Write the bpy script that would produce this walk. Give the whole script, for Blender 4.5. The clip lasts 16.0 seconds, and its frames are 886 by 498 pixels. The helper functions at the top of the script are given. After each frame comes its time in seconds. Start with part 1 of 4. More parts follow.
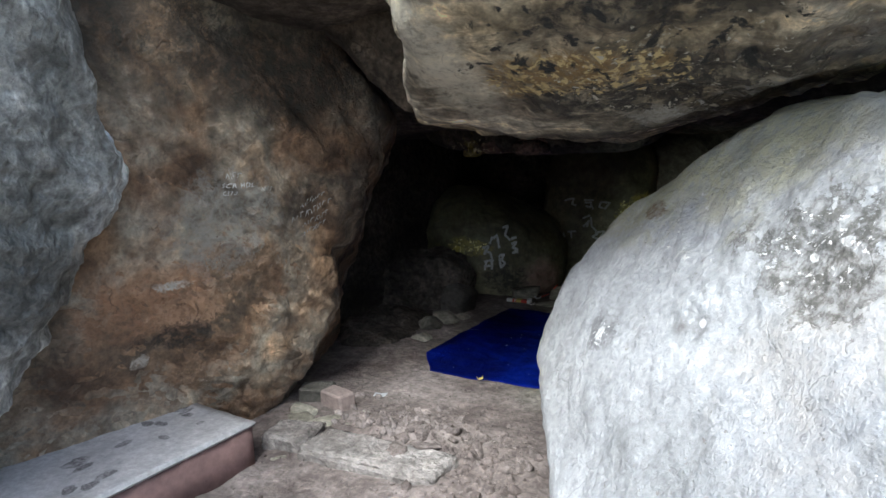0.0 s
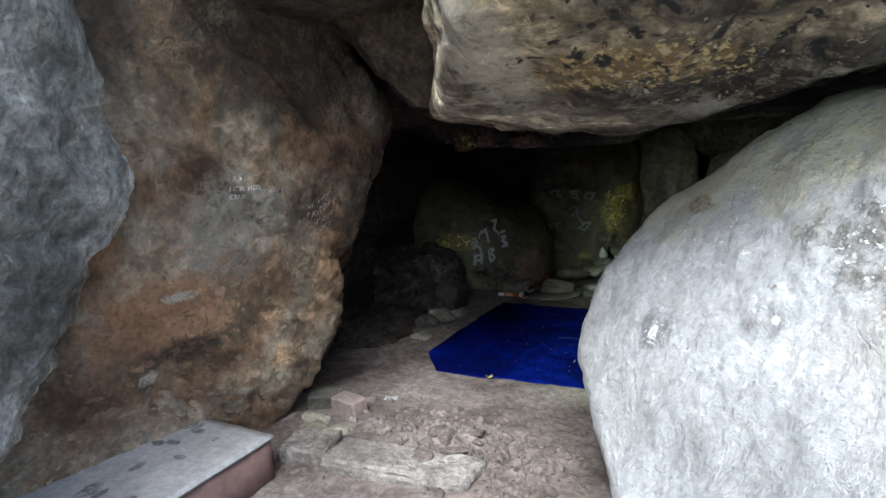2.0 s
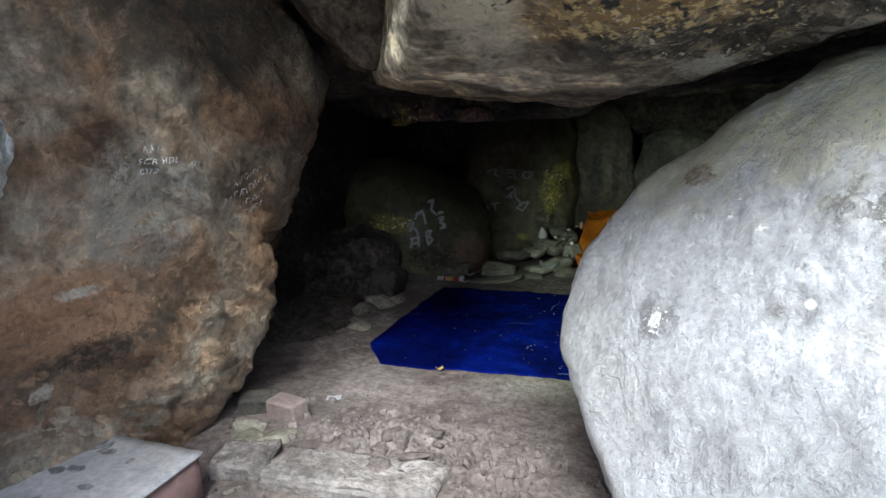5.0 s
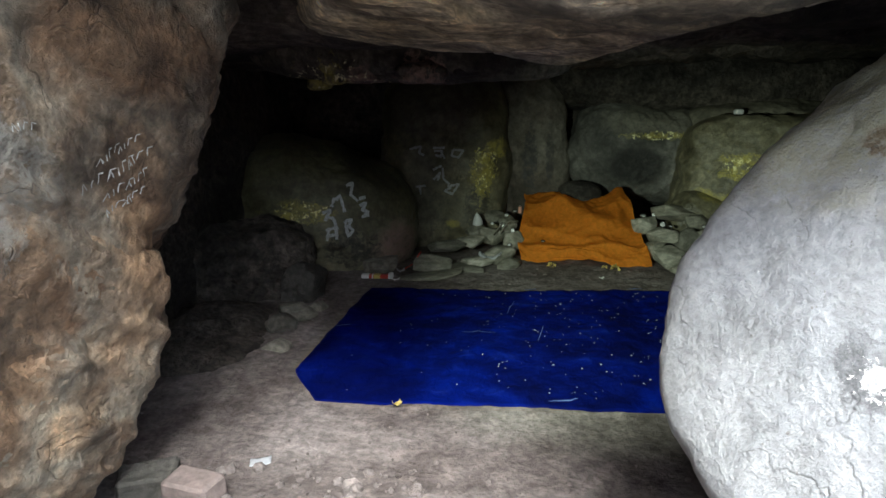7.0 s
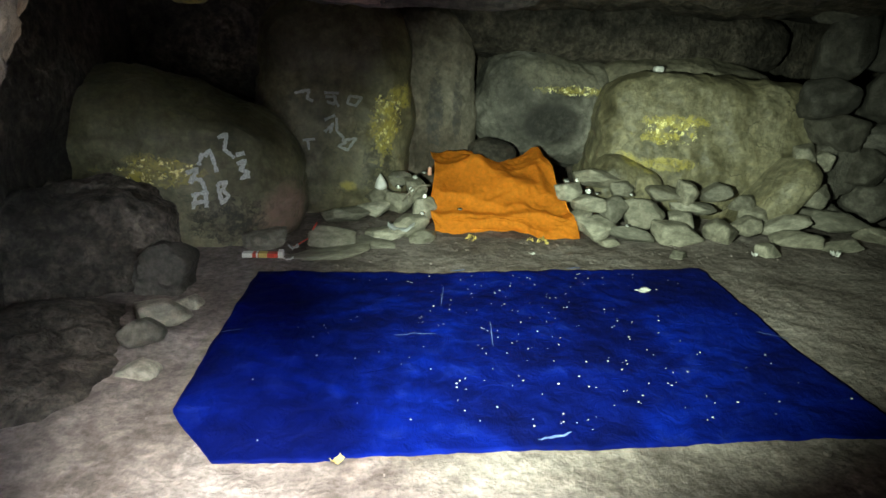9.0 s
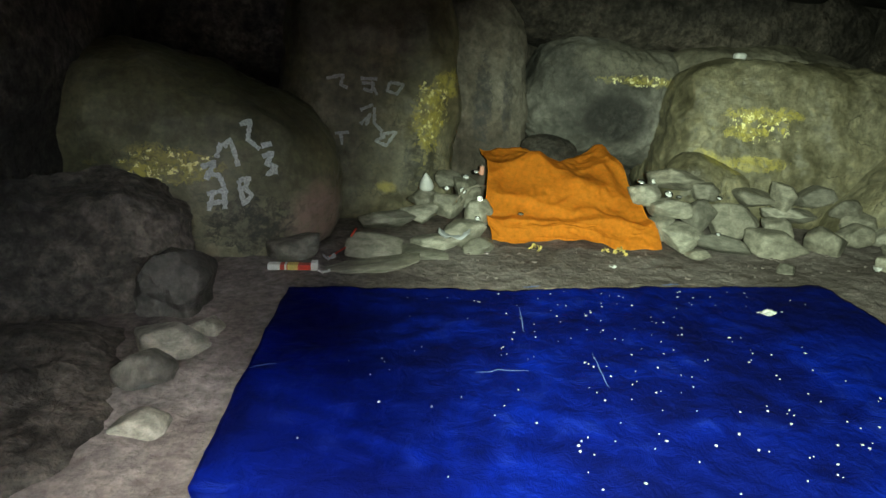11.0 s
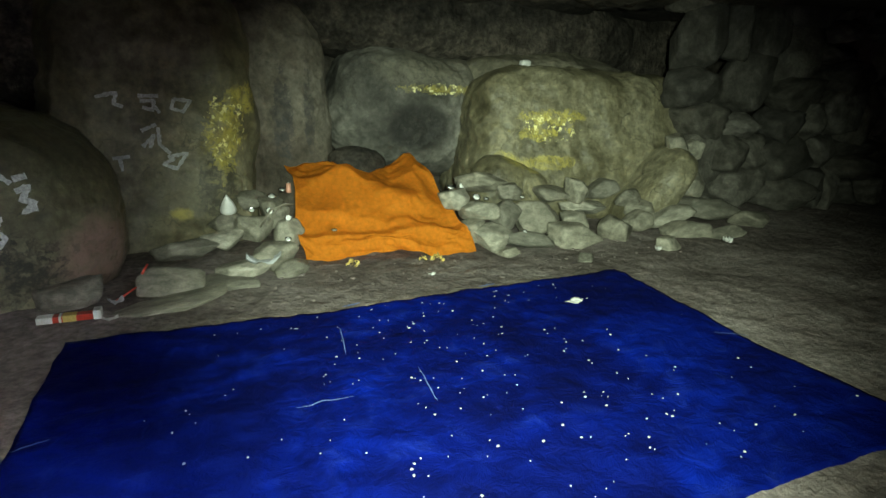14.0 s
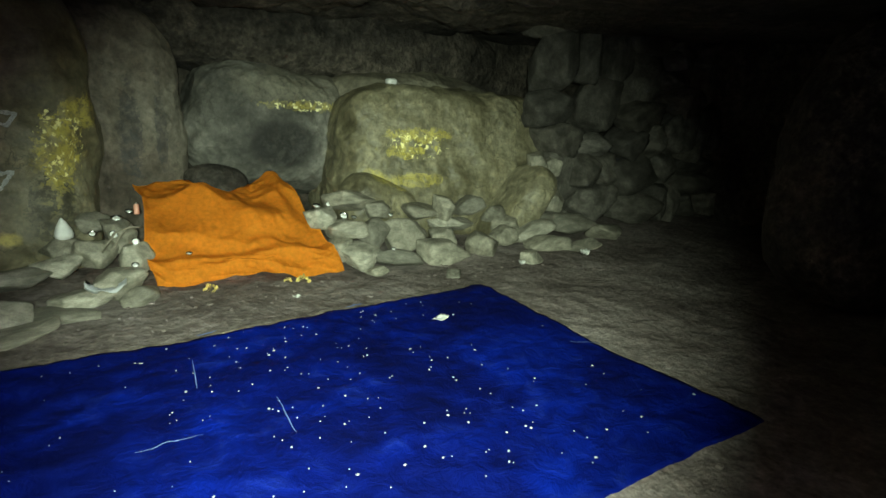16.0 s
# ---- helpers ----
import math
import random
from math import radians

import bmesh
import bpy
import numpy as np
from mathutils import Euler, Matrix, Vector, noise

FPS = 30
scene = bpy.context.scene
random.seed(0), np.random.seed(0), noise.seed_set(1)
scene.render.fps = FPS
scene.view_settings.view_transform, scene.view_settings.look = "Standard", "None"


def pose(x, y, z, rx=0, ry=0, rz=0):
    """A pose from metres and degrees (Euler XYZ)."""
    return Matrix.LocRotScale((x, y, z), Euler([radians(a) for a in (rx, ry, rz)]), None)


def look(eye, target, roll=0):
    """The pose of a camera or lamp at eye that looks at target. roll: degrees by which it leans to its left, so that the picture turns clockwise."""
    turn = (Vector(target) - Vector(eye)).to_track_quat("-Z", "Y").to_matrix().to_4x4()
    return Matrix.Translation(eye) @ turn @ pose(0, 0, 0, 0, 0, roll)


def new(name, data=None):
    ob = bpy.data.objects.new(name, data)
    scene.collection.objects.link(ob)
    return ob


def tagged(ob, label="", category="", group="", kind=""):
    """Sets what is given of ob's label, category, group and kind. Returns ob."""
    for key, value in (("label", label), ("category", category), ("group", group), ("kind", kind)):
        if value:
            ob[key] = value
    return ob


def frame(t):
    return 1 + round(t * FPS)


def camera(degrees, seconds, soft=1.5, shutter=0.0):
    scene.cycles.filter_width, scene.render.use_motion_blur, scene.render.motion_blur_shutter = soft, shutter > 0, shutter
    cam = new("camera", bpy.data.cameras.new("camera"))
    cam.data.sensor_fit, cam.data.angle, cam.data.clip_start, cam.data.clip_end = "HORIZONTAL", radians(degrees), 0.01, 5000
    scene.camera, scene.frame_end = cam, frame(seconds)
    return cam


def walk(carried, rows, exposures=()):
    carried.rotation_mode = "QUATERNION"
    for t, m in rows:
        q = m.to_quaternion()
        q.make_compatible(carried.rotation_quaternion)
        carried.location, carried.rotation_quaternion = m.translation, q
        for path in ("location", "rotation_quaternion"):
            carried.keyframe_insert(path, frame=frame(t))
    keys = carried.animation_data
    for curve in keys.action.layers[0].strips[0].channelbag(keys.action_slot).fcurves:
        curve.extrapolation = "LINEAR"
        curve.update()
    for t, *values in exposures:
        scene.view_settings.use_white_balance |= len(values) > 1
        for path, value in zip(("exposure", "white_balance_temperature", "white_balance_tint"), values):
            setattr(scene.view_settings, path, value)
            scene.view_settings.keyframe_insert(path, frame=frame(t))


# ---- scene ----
cam = camera(71.8, 16.0)
PATH = [
    (0, (0.223, 0.294, 1.684), (-0.748, 2.012, 1.36), -1.9),
    (0.5, (0.148, 0.301, 1.712), (-0.77, 2.033, 1.313), -1.0),
    (1, (0.086, 0.29, 1.706), (-0.788, 2.046, 1.314), -1.5),
    (1.5, (-0.005, 0.28, 1.704), (-0.854, 2.049, 1.315), -2.0),
    (2, (-0.109, 0.234, 1.722), (-0.964, 2.008, 1.367), -3.1),
    (2.5, (-0.152, 0.234, 1.712), (-0.943, 2.032, 1.334), -2.1),
    (3, (-0.187, 0.255, 1.699), (-0.901, 2.083, 1.315), -0.7),
    (3.5, (-0.228, 0.274, 1.678), (-0.909, 2.115, 1.299), -0.3),
    (3.7, (-0.243, 0.285, 1.68), (-0.927, 2.123, 1.289), -0.4),
    (5.8, (-0.661, 0.847, 1.56), (-1.209, 2.71, 1.081), -3.3),
    (6, (-0.739, 0.961, 1.532), (-1.254, 2.825, 1.02), -2.5),
    (6.5, (-0.918, 1.179, 1.53), (-1.188, 3.107, 1.072), -0.2),
    (7, (-1.065, 1.332, 1.541), (-1.303, 3.257, 1.051), -1.6),
    (7.4, (-1.147, 1.398, 1.513), (-1.332, 3.336, 1.053), -0.5),
    (7.5, (-1.184, 1.509, 1.51), (-1.31, 3.445, 1.023), 0.5),
    (8, (-1.309, 1.764, 1.523), (-1.264, 3.689, 0.984), -1.3),
    (8.5, (-1.42, 1.967, 1.526), (-1.339, 3.88, 0.95), 1.2),
    (9, (-1.564, 2.249, 1.472), (-1.315, 4.125, 0.825), 2.4),
    (9.5, (-1.693, 2.505, 1.403), (-1.452, 4.365, 0.709), 2.2),
    (9.7, (-1.725, 2.588, 1.367), (-1.516, 4.456, 0.684), 2.8),
    (11.8, (-1.857, 3.097, 1.175), (-1.517, 4.978, 0.587), 2.4),
    (12, (-1.853, 3.105, 1.173), (-1.453, 4.973, 0.581), 2.2),
    (12.5, (-1.818, 3.111, 1.156), (-1.284, 4.947, 0.572), 1.7),
    (13, (-1.782, 3.113, 1.169), (-1.166, 4.923, 0.584), 1.6),
    (13.5, (-1.771, 3.115, 1.176), (-1.073, 4.906, 0.622), 1.4),
    (14, (-1.75, 3.105, 1.186), (-0.965, 4.86, 0.637), 1.2),
    (14.5, (-1.735, 3.102, 1.194), (-0.859, 4.82, 0.665), 1.5),
    (15, (-1.698, 3.1, 1.206), (-0.718, 4.769, 0.704), 1.8),
    (15.5, (-1.685, 3.091, 1.21), (-0.621, 4.711, 0.716), 2.3),
    (16, (-1.652, 3.101, 1.193), (-0.525, 4.68, 0.707), 2.5),
]
EXPOSURES = [(0.0, 1.8, 6000, 4), (5.8, 1.83, 6000, 4), (7.0, 2.2, 6100, 4), (8.0, 3.0, 6200, 3), (8.5, 3.7, 6400, 1), (9.0, 3.75, 6500, -1), (12.0, 3.7, 6500, -2), (16.0, 3.7, 6500, -2)]
walk(cam, [(t, look(eye, target, roll)) for t, eye, target, roll in PATH], EXPOSURES)

from mathutils.bvhtree import BVHTree

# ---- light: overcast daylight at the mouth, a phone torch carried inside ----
world = bpy.data.worlds.new("overcast_sky")
scene.world = world
world.use_nodes = True
wn, wl = world.node_tree.nodes, world.node_tree.links
sky = wn.new("ShaderNodeTexSky")
sky.sky_type = "NISHITA"
sky.sun_disc = False
sky.sun_elevation = radians(51)
sky.sun_rotation = radians(169)
sky.air_density, sky.dust_density = 1.0, 3.0
wl.new(sky.outputs["Color"], wn["Background"].inputs["Color"])
wn["Background"].inputs["Strength"].default_value = 0.12

sun_data = bpy.data.lights.new("sun", "SUN")
sun_data.energy, sun_data.angle, sun_data.color = 1.9, radians(22), (1.0, 0.985, 0.96)
sun = new("sun", sun_data)
sun.matrix_world = look((0.9, -4.6, 5.9), (0, 0, 0))

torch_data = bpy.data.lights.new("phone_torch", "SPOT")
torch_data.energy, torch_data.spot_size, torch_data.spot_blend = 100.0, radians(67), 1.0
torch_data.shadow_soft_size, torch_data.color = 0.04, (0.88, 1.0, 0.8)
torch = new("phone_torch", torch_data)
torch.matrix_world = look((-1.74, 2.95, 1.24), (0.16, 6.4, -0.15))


# ---- materials ----
def nodes_of(name):
    mat = bpy.data.materials.new(name)
    mat.use_nodes = True
    nt = mat.node_tree
    return mat, nt.nodes, nt.links, nt.nodes["Principled BSDF"]


def noise_node(n, l, vec, scale, detail=6.0, rough=0.6, distort=0.0):
    t = n.new("ShaderNodeTexNoise")
    t.inputs["Scale"].default_value, t.inputs["Detail"].default_value = scale, detail
    t.inputs["Roughness"].default_value, t.inputs["Distortion"].default_value = rough, distort
    l.new(vec, t.inputs["Vector"])
    return t.outputs["Fac"]


def ramp(n, l, fac, stops):
    r = n.new("ShaderNodeValToRGB")
    els = r.color_ramp.elements
    while len(els) < len(stops):
        els.new(0.5)
    for e, (p, c) in zip(els, stops):
        e.position, e.color = p, (*c, 1) if len(c) == 3 else c
    l.new(fac, r.inputs["Fac"])
    return r.outputs["Color"]


def calc(n, l, op, a, b=None, clamp=False):
    m = n.new("ShaderNodeMath")
    m.operation, m.use_clamp = op, clamp
    for i, v in enumerate((a, b)):
        if v is None:
            continue
        if isinstance(v, (int, float)):
            m.inputs[i].default_value = v
        else:
            l.new(v, m.inputs[i])
    return m.outputs[0]


def remap(n, l, v, lo, hi, a=0.0, b=1.0):
    m = n.new("ShaderNodeMapRange")
    m.interpolation_type = "SMOOTHSTEP"
    for k, x in (("From Min", lo), ("From Max", hi), ("To Min", a), ("To Max", b)):
        m.inputs[k].default_value = x
    l.new(v, m.inputs["Value"])
    return m.outputs["Result"]


def blend(n, l, fac, a, b, kind="MIX"):
    m = n.new("ShaderNodeMix")
    m.data_type, m.blend_type = "RGBA", kind
    for sock, v in ((m.inputs[0], fac), (m.inputs[6], a), (m.inputs[7], b)):
        if isinstance(v, (int, float)):
            sock.default_value = v
        elif isinstance(v, tuple):
            sock.default_value = (*v, 1)
        else:
            l.new(v, sock)
    return m.outputs[2]


def rock_mat(name, tones, spots=(), grain=1.0, bump=1.0, rough=0.85, scale=1.0, cracks=0.5, gloss=0.3, streak=None, flecks=(), vary=0.0, relief=0.0, facet=0.0, lump=1.0, crisp=1.0, mottle=1.0):
    """Weathered rock. tones: ramp stops over broad mottling. spots: (colour, centre, radii, raggedness, strength)
    stains and painted shade.
    """
    mat, n, l, bsdf = nodes_of(name)
    tc = n.new("ShaderNodeTexCoord")
    info = n.new("ShaderNodeObjectInfo")
    shift = n.new("ShaderNodeVectorMath")
    shift.operation = "MULTIPLY_ADD"
    l.new(info.outputs["Random"], shift.inputs[0])
    shift.inputs[1].default_value = (13.0, 7.0, 9.0)
    l.new(tc.outputs["Object"], shift.inputs[2])
    v, here = shift.outputs[0], tc.outputs["Object"]
    broad = noise_node(n, l, v, 1.1 * scale, 7, 0.58, 0.2)
    col = ramp(n, l, broad, tones)
    mid = noise_node(n, l, v, 5.5 * scale, 6, 0.58, 0.1)
    fine = noise_node(n, l, v, 38 * scale, 6, 0.7)
    col = blend(n, l, 0.75 * grain * mottle, col, ramp(n, l, mid, [(0.34, (0.3, 0.28, 0.26)), (0.46, (0.85, 0.84, 0.82)), (0.54, (1.05, 1.05, 1.05)), (0.66, (1.6, 1.55, 1.5))]), "MULTIPLY")
    col = blend(n, l, 0.6 * grain, col, ramp(n, l, fine, [(0.33, (0.35, 0.34, 0.33)), (0.5, (1, 1, 1)), (0.66, (1.6, 1.6, 1.58))]), "MULTIPLY")
    small = noise_node(n, l, v, 15 * scale, 5, 0.6, 0.1)
    col = blend(n, l, 0.75 * grain * mottle, col, ramp(n, l, small, [(0.36, (0.4, 0.38, 0.36)), (0.5, (1, 1, 1)), (0.63, (1.65, 1.62, 1.58))]), "MULTIPLY")
    if vary:
        col = blend(n, l, 1.0, col, ramp(n, l, info.outputs["Random"], [(0.0, (1 - vary,) * 3), (0.5, (1.0, 0.98, 0.93)), (1.0, (1 + vary,) * 3)]), "MULTIPLY")
    if streak:
        mp = n.new("ShaderNodeMapping")
        mp.inputs["Rotation"].default_value, mp.inputs["Scale"].default_value = [radians(a) for a in streak[0]], streak[1]
        l.new(here, mp.inputs["Vector"])
        st = noise_node(n, l, mp.outputs["Vector"], 1.0, 7, 0.6, 0.4)
        col = blend(n, l, streak[2], col, ramp(n, l, st, streak[3]), "MULTIPLY")
    else:
        st = broad
    rag = noise_node(n, l, here, 4.5, 8, 0.7, 0.4)
    rag2 = noise_node(n, l, here, 17, 6, 0.7, 0.2)
    for colour, centre, radii, ragged, strength in spots:
        s = n.new("ShaderNodeVectorMath")
        s.operation = "SUBTRACT"
        l.new(here, s.inputs[0])
        s.inputs[1].default_value = centre
        d = n.new("ShaderNodeVectorMath")
        d.operation = "DIVIDE"
        l.new(s.outputs[0], d.inputs[0])
        d.inputs[1].default_value = radii
        ln = n.new("ShaderNodeVectorMath")
        ln.operation = "LENGTH"
        l.new(d.outputs[0], ln.inputs[0])
        e = calc(n, l, "ADD", ln.outputs["Value"], calc(n, l, "MULTIPLY", calc(n, l, "SUBTRACT", rag, 0.5), ragged * 2.2))
        e = calc(n, l, "ADD", e, calc(n, l, "MULTIPLY", calc(n, l, "SUBTRACT", rag2, 0.5), ragged * 2.0))
        f = remap(n, l, e, 0.6, 1.2, strength, 0.0) if ragged < 0.85 else remap(n, l, e, 0.84, 1.0, strength, 0.0)
        f = calc(n, l, "MULTIPLY", f, remap(n, l, rag2, 0.38, 0.56, 1.0 - 0.8 * min(1.0, ragged), 1.0))
        f = calc(n, l, "MULTIPLY", f, remap(n, l, fine, 0.36, 0.5, 1.0 - 0.6 * min(1.0, ragged), 1.0))
        col = blend(n, l, f, col, colour)
    for colour, centre, radii, size, amount in flecks:
        s = n.new("ShaderNodeVectorMath")
        s.operation = "SUBTRACT"
        l.new(here, s.inputs[0])
        s.inputs[1].default_value = centre
        d = n.new("ShaderNodeVectorMath")
        d.operation = "DIVIDE"
        l.new(s.outputs[0], d.inputs[0])
        d.inputs[1].default_value = radii
        ln = n.new("ShaderNodeVectorMath")
        ln.operation = "LENGTH"
        l.new(d.outputs[0], ln.inputs[0])
        f = remap(n, l, ln.outputs["Value"], 0.5, 1.1, amount, 0.0)
        f = calc(n, l, "ADD", f, noise_node(n, l, here, size, 5, 0.6, 0.4))
        col = blend(n, l, remap(n, l, f, 0.98, 1.04), col, colour)
    vor = n.new("ShaderNodeTexVoronoi")
    vor.feature = "DISTANCE_TO_EDGE"
    vor.inputs["Scale"].default_value = 2.4 * scale
    warp = n.new("ShaderNodeVectorMath")
    warp.operation = "MULTIPLY_ADD"
    nz = n.new("ShaderNodeTexNoise")
    nz.inputs["Scale"].default_value, nz.inputs["Detail"].default_value = 3.0 * scale, 5
    l.new(v, nz.inputs["Vector"])
    l.new(nz.outputs["Color"], warp.inputs[0])
    warp.inputs[1].default_value = (0.6, 0.6, 0.6)
    l.new(v, warp.inputs[2])
    l.new(warp.outputs[0], vor.inputs["Vector"])
    crack = remap(n, l, vor.outputs["Distance"], 0.0, 0.014, 1.0, 0.0)
    crack = calc(n, l, "MULTIPLY", crack, remap(n, l, mid, 0.48, 0.62, 0, cracks))
    col = blend(n, l, crack, col, (0.03, 0.027, 0.024))
    l.new(col, bsdf.inputs["Base Color"])
    l.new(remap(n, l, mid, 0.3, 0.7, rough - 0.12, rough + 0.1), bsdf.inputs["Roughness"])
    bsdf.inputs["Specular IOR Level"].default_value = gloss
    h = calc(n, l, "ADD", calc(n, l, "MULTIPLY", mid, 0.09 * lump), calc(n, l, "MULTIPLY", fine, 0.016 * crisp))
    h = calc(n, l, "ADD", h, calc(n, l, "MULTIPLY", small, 0.035))
    h = calc(n, l, "ADD", h, calc(n, l, "MULTIPLY", noise_node(n, l, v, 130 * scale, 4, 0.7), 0.004 * crisp))
    h = calc(n, l, "SUBTRACT", h, calc(n, l, "MULTIPLY", crack, 0.02))
    if relief:
        h = calc(n, l, "ADD", h, calc(n, l, "MULTIPLY", st, relief))
    if facet:
        for size, share in ((4.5, 1.0), (13.0, 0.4)):
            chip = n.new("ShaderNodeTexVoronoi")
            chip.inputs["Scale"].default_value = size
            l.new(warp.outputs[0], chip.inputs["Vector"])
            h = calc(n, l, "ADD", h, calc(n, l, "MULTIPLY", chip.outputs["Distance"], facet * share))
    b = n.new("ShaderNodeBump")
    b.inputs["Strength"].default_value, b.inputs["Distance"].default_value = 0.8 * bump, 1.0
    l.new(h, b.inputs["Height"])
    l.new(b.outputs["Normal"], bsdf.inputs["Normal"])
    return mat


# Olive top patch is paled in colour for daylight lost under the cap.
GREY_ROCK = rock_mat("pale_grey_rock", [(0.34, (0.27, 0.275, 0.278)), (0.5, (0.36, 0.37, 0.383)), (0.64, (0.425, 0.44, 0.457))],
                     [((0.5, 0.48, 0.31), (0.1, 3.0, 1.72), (0.9, 0.7, 0.4), 0.7, 0.85), ((0.3, 0.285, 0.18), (-0.3, 3.2, 1.45), (0.3, 0.5, 0.3), 0.8, 0.7), ((0.47, 0.44, 0.4), (0.5, 2.2, 0.95), (0.4, 0.5, 0.5), 0.7, 0.7), ((0.13, 0.13, 0.135), (-0.37, 2.53, 0.98), (0.1, 0.1, 0.08), 0.9, 0.85),
                      ((0.85, 0.85, 0.85), (-0.365, 2.52, 0.975), (0.036, 0.036, 0.03), 1.4, 0.8), ((0.14, 0.13, 0.12), (-0.045, 2.33, 1.09), (0.045, 0.05, 0.04), 0.8, 0.8),
                      ((0.16, 0.16, 0.16), (0.013, 2.275, 1.11), (0.06, 0.06, 0.06), 0.8, 0.7), ((0.85, 0.85, 0.85), (0.013, 2.275, 1.125), (0.018, 0.02, 0.016), 0.4, 0.95),
                      ((0.08, 0.075, 0.065), (0.32, 2.22, 1.38), (0.26, 0.28, 0.2), 1.2, 0.88), ((0.8, 0.8, 0.78), (0.3, 2.2, 1.36), (0.02, 0.02, 0.015), 1.0, 0.95),
                      ((0.8, 0.8, 0.78), (0.36, 2.14, 1.42), (0.02, 0.02, 0.014), 1.0, 0.95), ((0.8, 0.8, 0.78), (0.24, 2.2, 1.28), (0.022, 0.022, 0.015), 1.0, 0.95),
                      ((0.16, 0.11, 0.06), (-0.22, 2.83, 1.41), (0.06, 0.07, 0.045), 0.9, 0.85), ((0.2, 0.19, 0.17), (-0.5, 2.75, 0.95), (0.06, 0.06, 0.04), 0.9, 0.6)], grain=0.5, cracks=0.3, gloss=0.35, rough=0.8, bump=0.75, facet=0.022, lump=0.4, crisp=2.2, mottle=0.3,
                     flecks=[((0.85, 0.85, 0.85), (-0.365, 2.52, 0.975), (0.1, 0.1, 0.08), 70, 0.4), ((0.8, 0.8, 0.78), (0.3, 2.2, 1.38), (0.3, 0.35, 0.2), 42, 0.39), ((0.22, 0.21, 0.2), (0.1, 2.4, 1.0), (1.2, 1.2, 1.2), 45, 0.33), ((0.62, 0.62, 0.6), (0.0, 2.6, 1.4), (0.6, 0.6, 0.3), 22, 0.34)],
                     streak=((20, 35, 0), (1.2, 1.2, 3.0), 0.3, [(0.36, (0.72, 0.73, 0.75)), (0.5, (1.0, 1.0, 1.0)), (0.62, (1.15, 1.14, 1.12))]))
# Ochre rock with ragged near-black bands along its underside.
CAP_ROCK = rock_mat("black_banded_ochre_rock", [(0.35, (0.27, 0.23, 0.16)), (0.5, (0.5, 0.45, 0.34)), (0.64, (0.68, 0.65, 0.56))],
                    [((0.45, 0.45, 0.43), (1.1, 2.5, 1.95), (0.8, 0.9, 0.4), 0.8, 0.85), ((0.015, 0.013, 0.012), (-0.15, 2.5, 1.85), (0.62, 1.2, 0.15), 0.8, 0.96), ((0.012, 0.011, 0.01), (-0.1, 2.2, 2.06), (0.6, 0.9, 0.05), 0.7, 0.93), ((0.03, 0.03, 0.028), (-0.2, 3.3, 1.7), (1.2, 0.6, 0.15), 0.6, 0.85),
                     ((0.3, 0.19, 0.07), (-0.5, 2.4, 1.93), (0.34, 0.5, 0.055), 1.2, 0.9), ((0.5, 0.48, 0.42), (-0.2, 2.6, 1.78), (0.2, 0.5, 0.035), 1.2, 0.8),
                     ((0.45, 0.45, 0.43), (0.25, 2.6, 1.84), (0.22, 0.5, 0.03), 1.2, 0.8), ((0.68, 0.63, 0.5), (-0.92, 2.2, 1.98), (0.16, 0.5, 0.35), 0.7, 0.9)], gloss=0.45, rough=0.62, relief=0.07, facet=0.035, crisp=2.0, lump=0.7,
                    flecks=[((0.6, 0.47, 0.22), (-0.4, 2.45, 1.92), (0.6, 0.8, 0.1), 32, 0.46), ((0.55, 0.52, 0.42), (0.1, 2.5, 1.9), (1.1, 0.9, 0.25), 34, 0.38), ((0.5, 0.5, 0.48), (0.3, 2.7, 1.78), (0.9, 0.6, 0.1), 13, 0.4), ((0.02, 0.02, 0.018), (-0.3, 2.3, 2.0), (0.9, 0.9, 0.3), 11, 0.42)],
                    streak=((0, -12, 0), (1.1, 6.0, 6.0), 0.85, [(0.38, (0.25, 0.22, 0.2)), (0.5, (0.9, 0.88, 0.84)), (0.6, (1.5, 1.42, 1.25))]))
# First spot paints the shade from above onto the leaning boulder's top.
BROWN_ROCK = rock_mat("brown_iron_stained_rock", [(0.34, (0.13, 0.1, 0.072)), (0.45, (0.29, 0.195, 0.125)), (0.54, (0.33, 0.3, 0.245)), (0.66, (0.45, 0.315, 0.2))],
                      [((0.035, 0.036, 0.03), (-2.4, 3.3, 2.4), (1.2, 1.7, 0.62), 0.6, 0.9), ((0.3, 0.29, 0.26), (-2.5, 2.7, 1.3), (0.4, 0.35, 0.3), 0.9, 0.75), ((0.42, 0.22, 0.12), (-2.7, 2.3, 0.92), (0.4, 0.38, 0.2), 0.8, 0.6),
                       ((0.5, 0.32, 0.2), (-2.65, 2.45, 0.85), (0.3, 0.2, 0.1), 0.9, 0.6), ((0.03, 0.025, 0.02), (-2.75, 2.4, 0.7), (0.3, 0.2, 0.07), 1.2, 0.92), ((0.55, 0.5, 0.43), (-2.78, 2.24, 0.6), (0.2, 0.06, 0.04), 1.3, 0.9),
                       ((0.5, 0.5, 0.45), (-2.65, 2.38, 1.0), (0.3, 0.1, 0.03), 1.3, 0.8)], gloss=0.45, rough=0.68, grain=0.7, relief=0.08, facet=0.025, crisp=2.2, lump=0.6, mottle=0.8,
                      streak=((0, 35, -35), (5.0, 1.6, 1.6), 0.9, [(0.36, (0.28, 0.24, 0.22)), (0.47, (0.85, 0.78, 0.72)), (0.55, (1.1, 1.08, 1.05)), (0.64, (1.5, 1.42, 1.3))]))
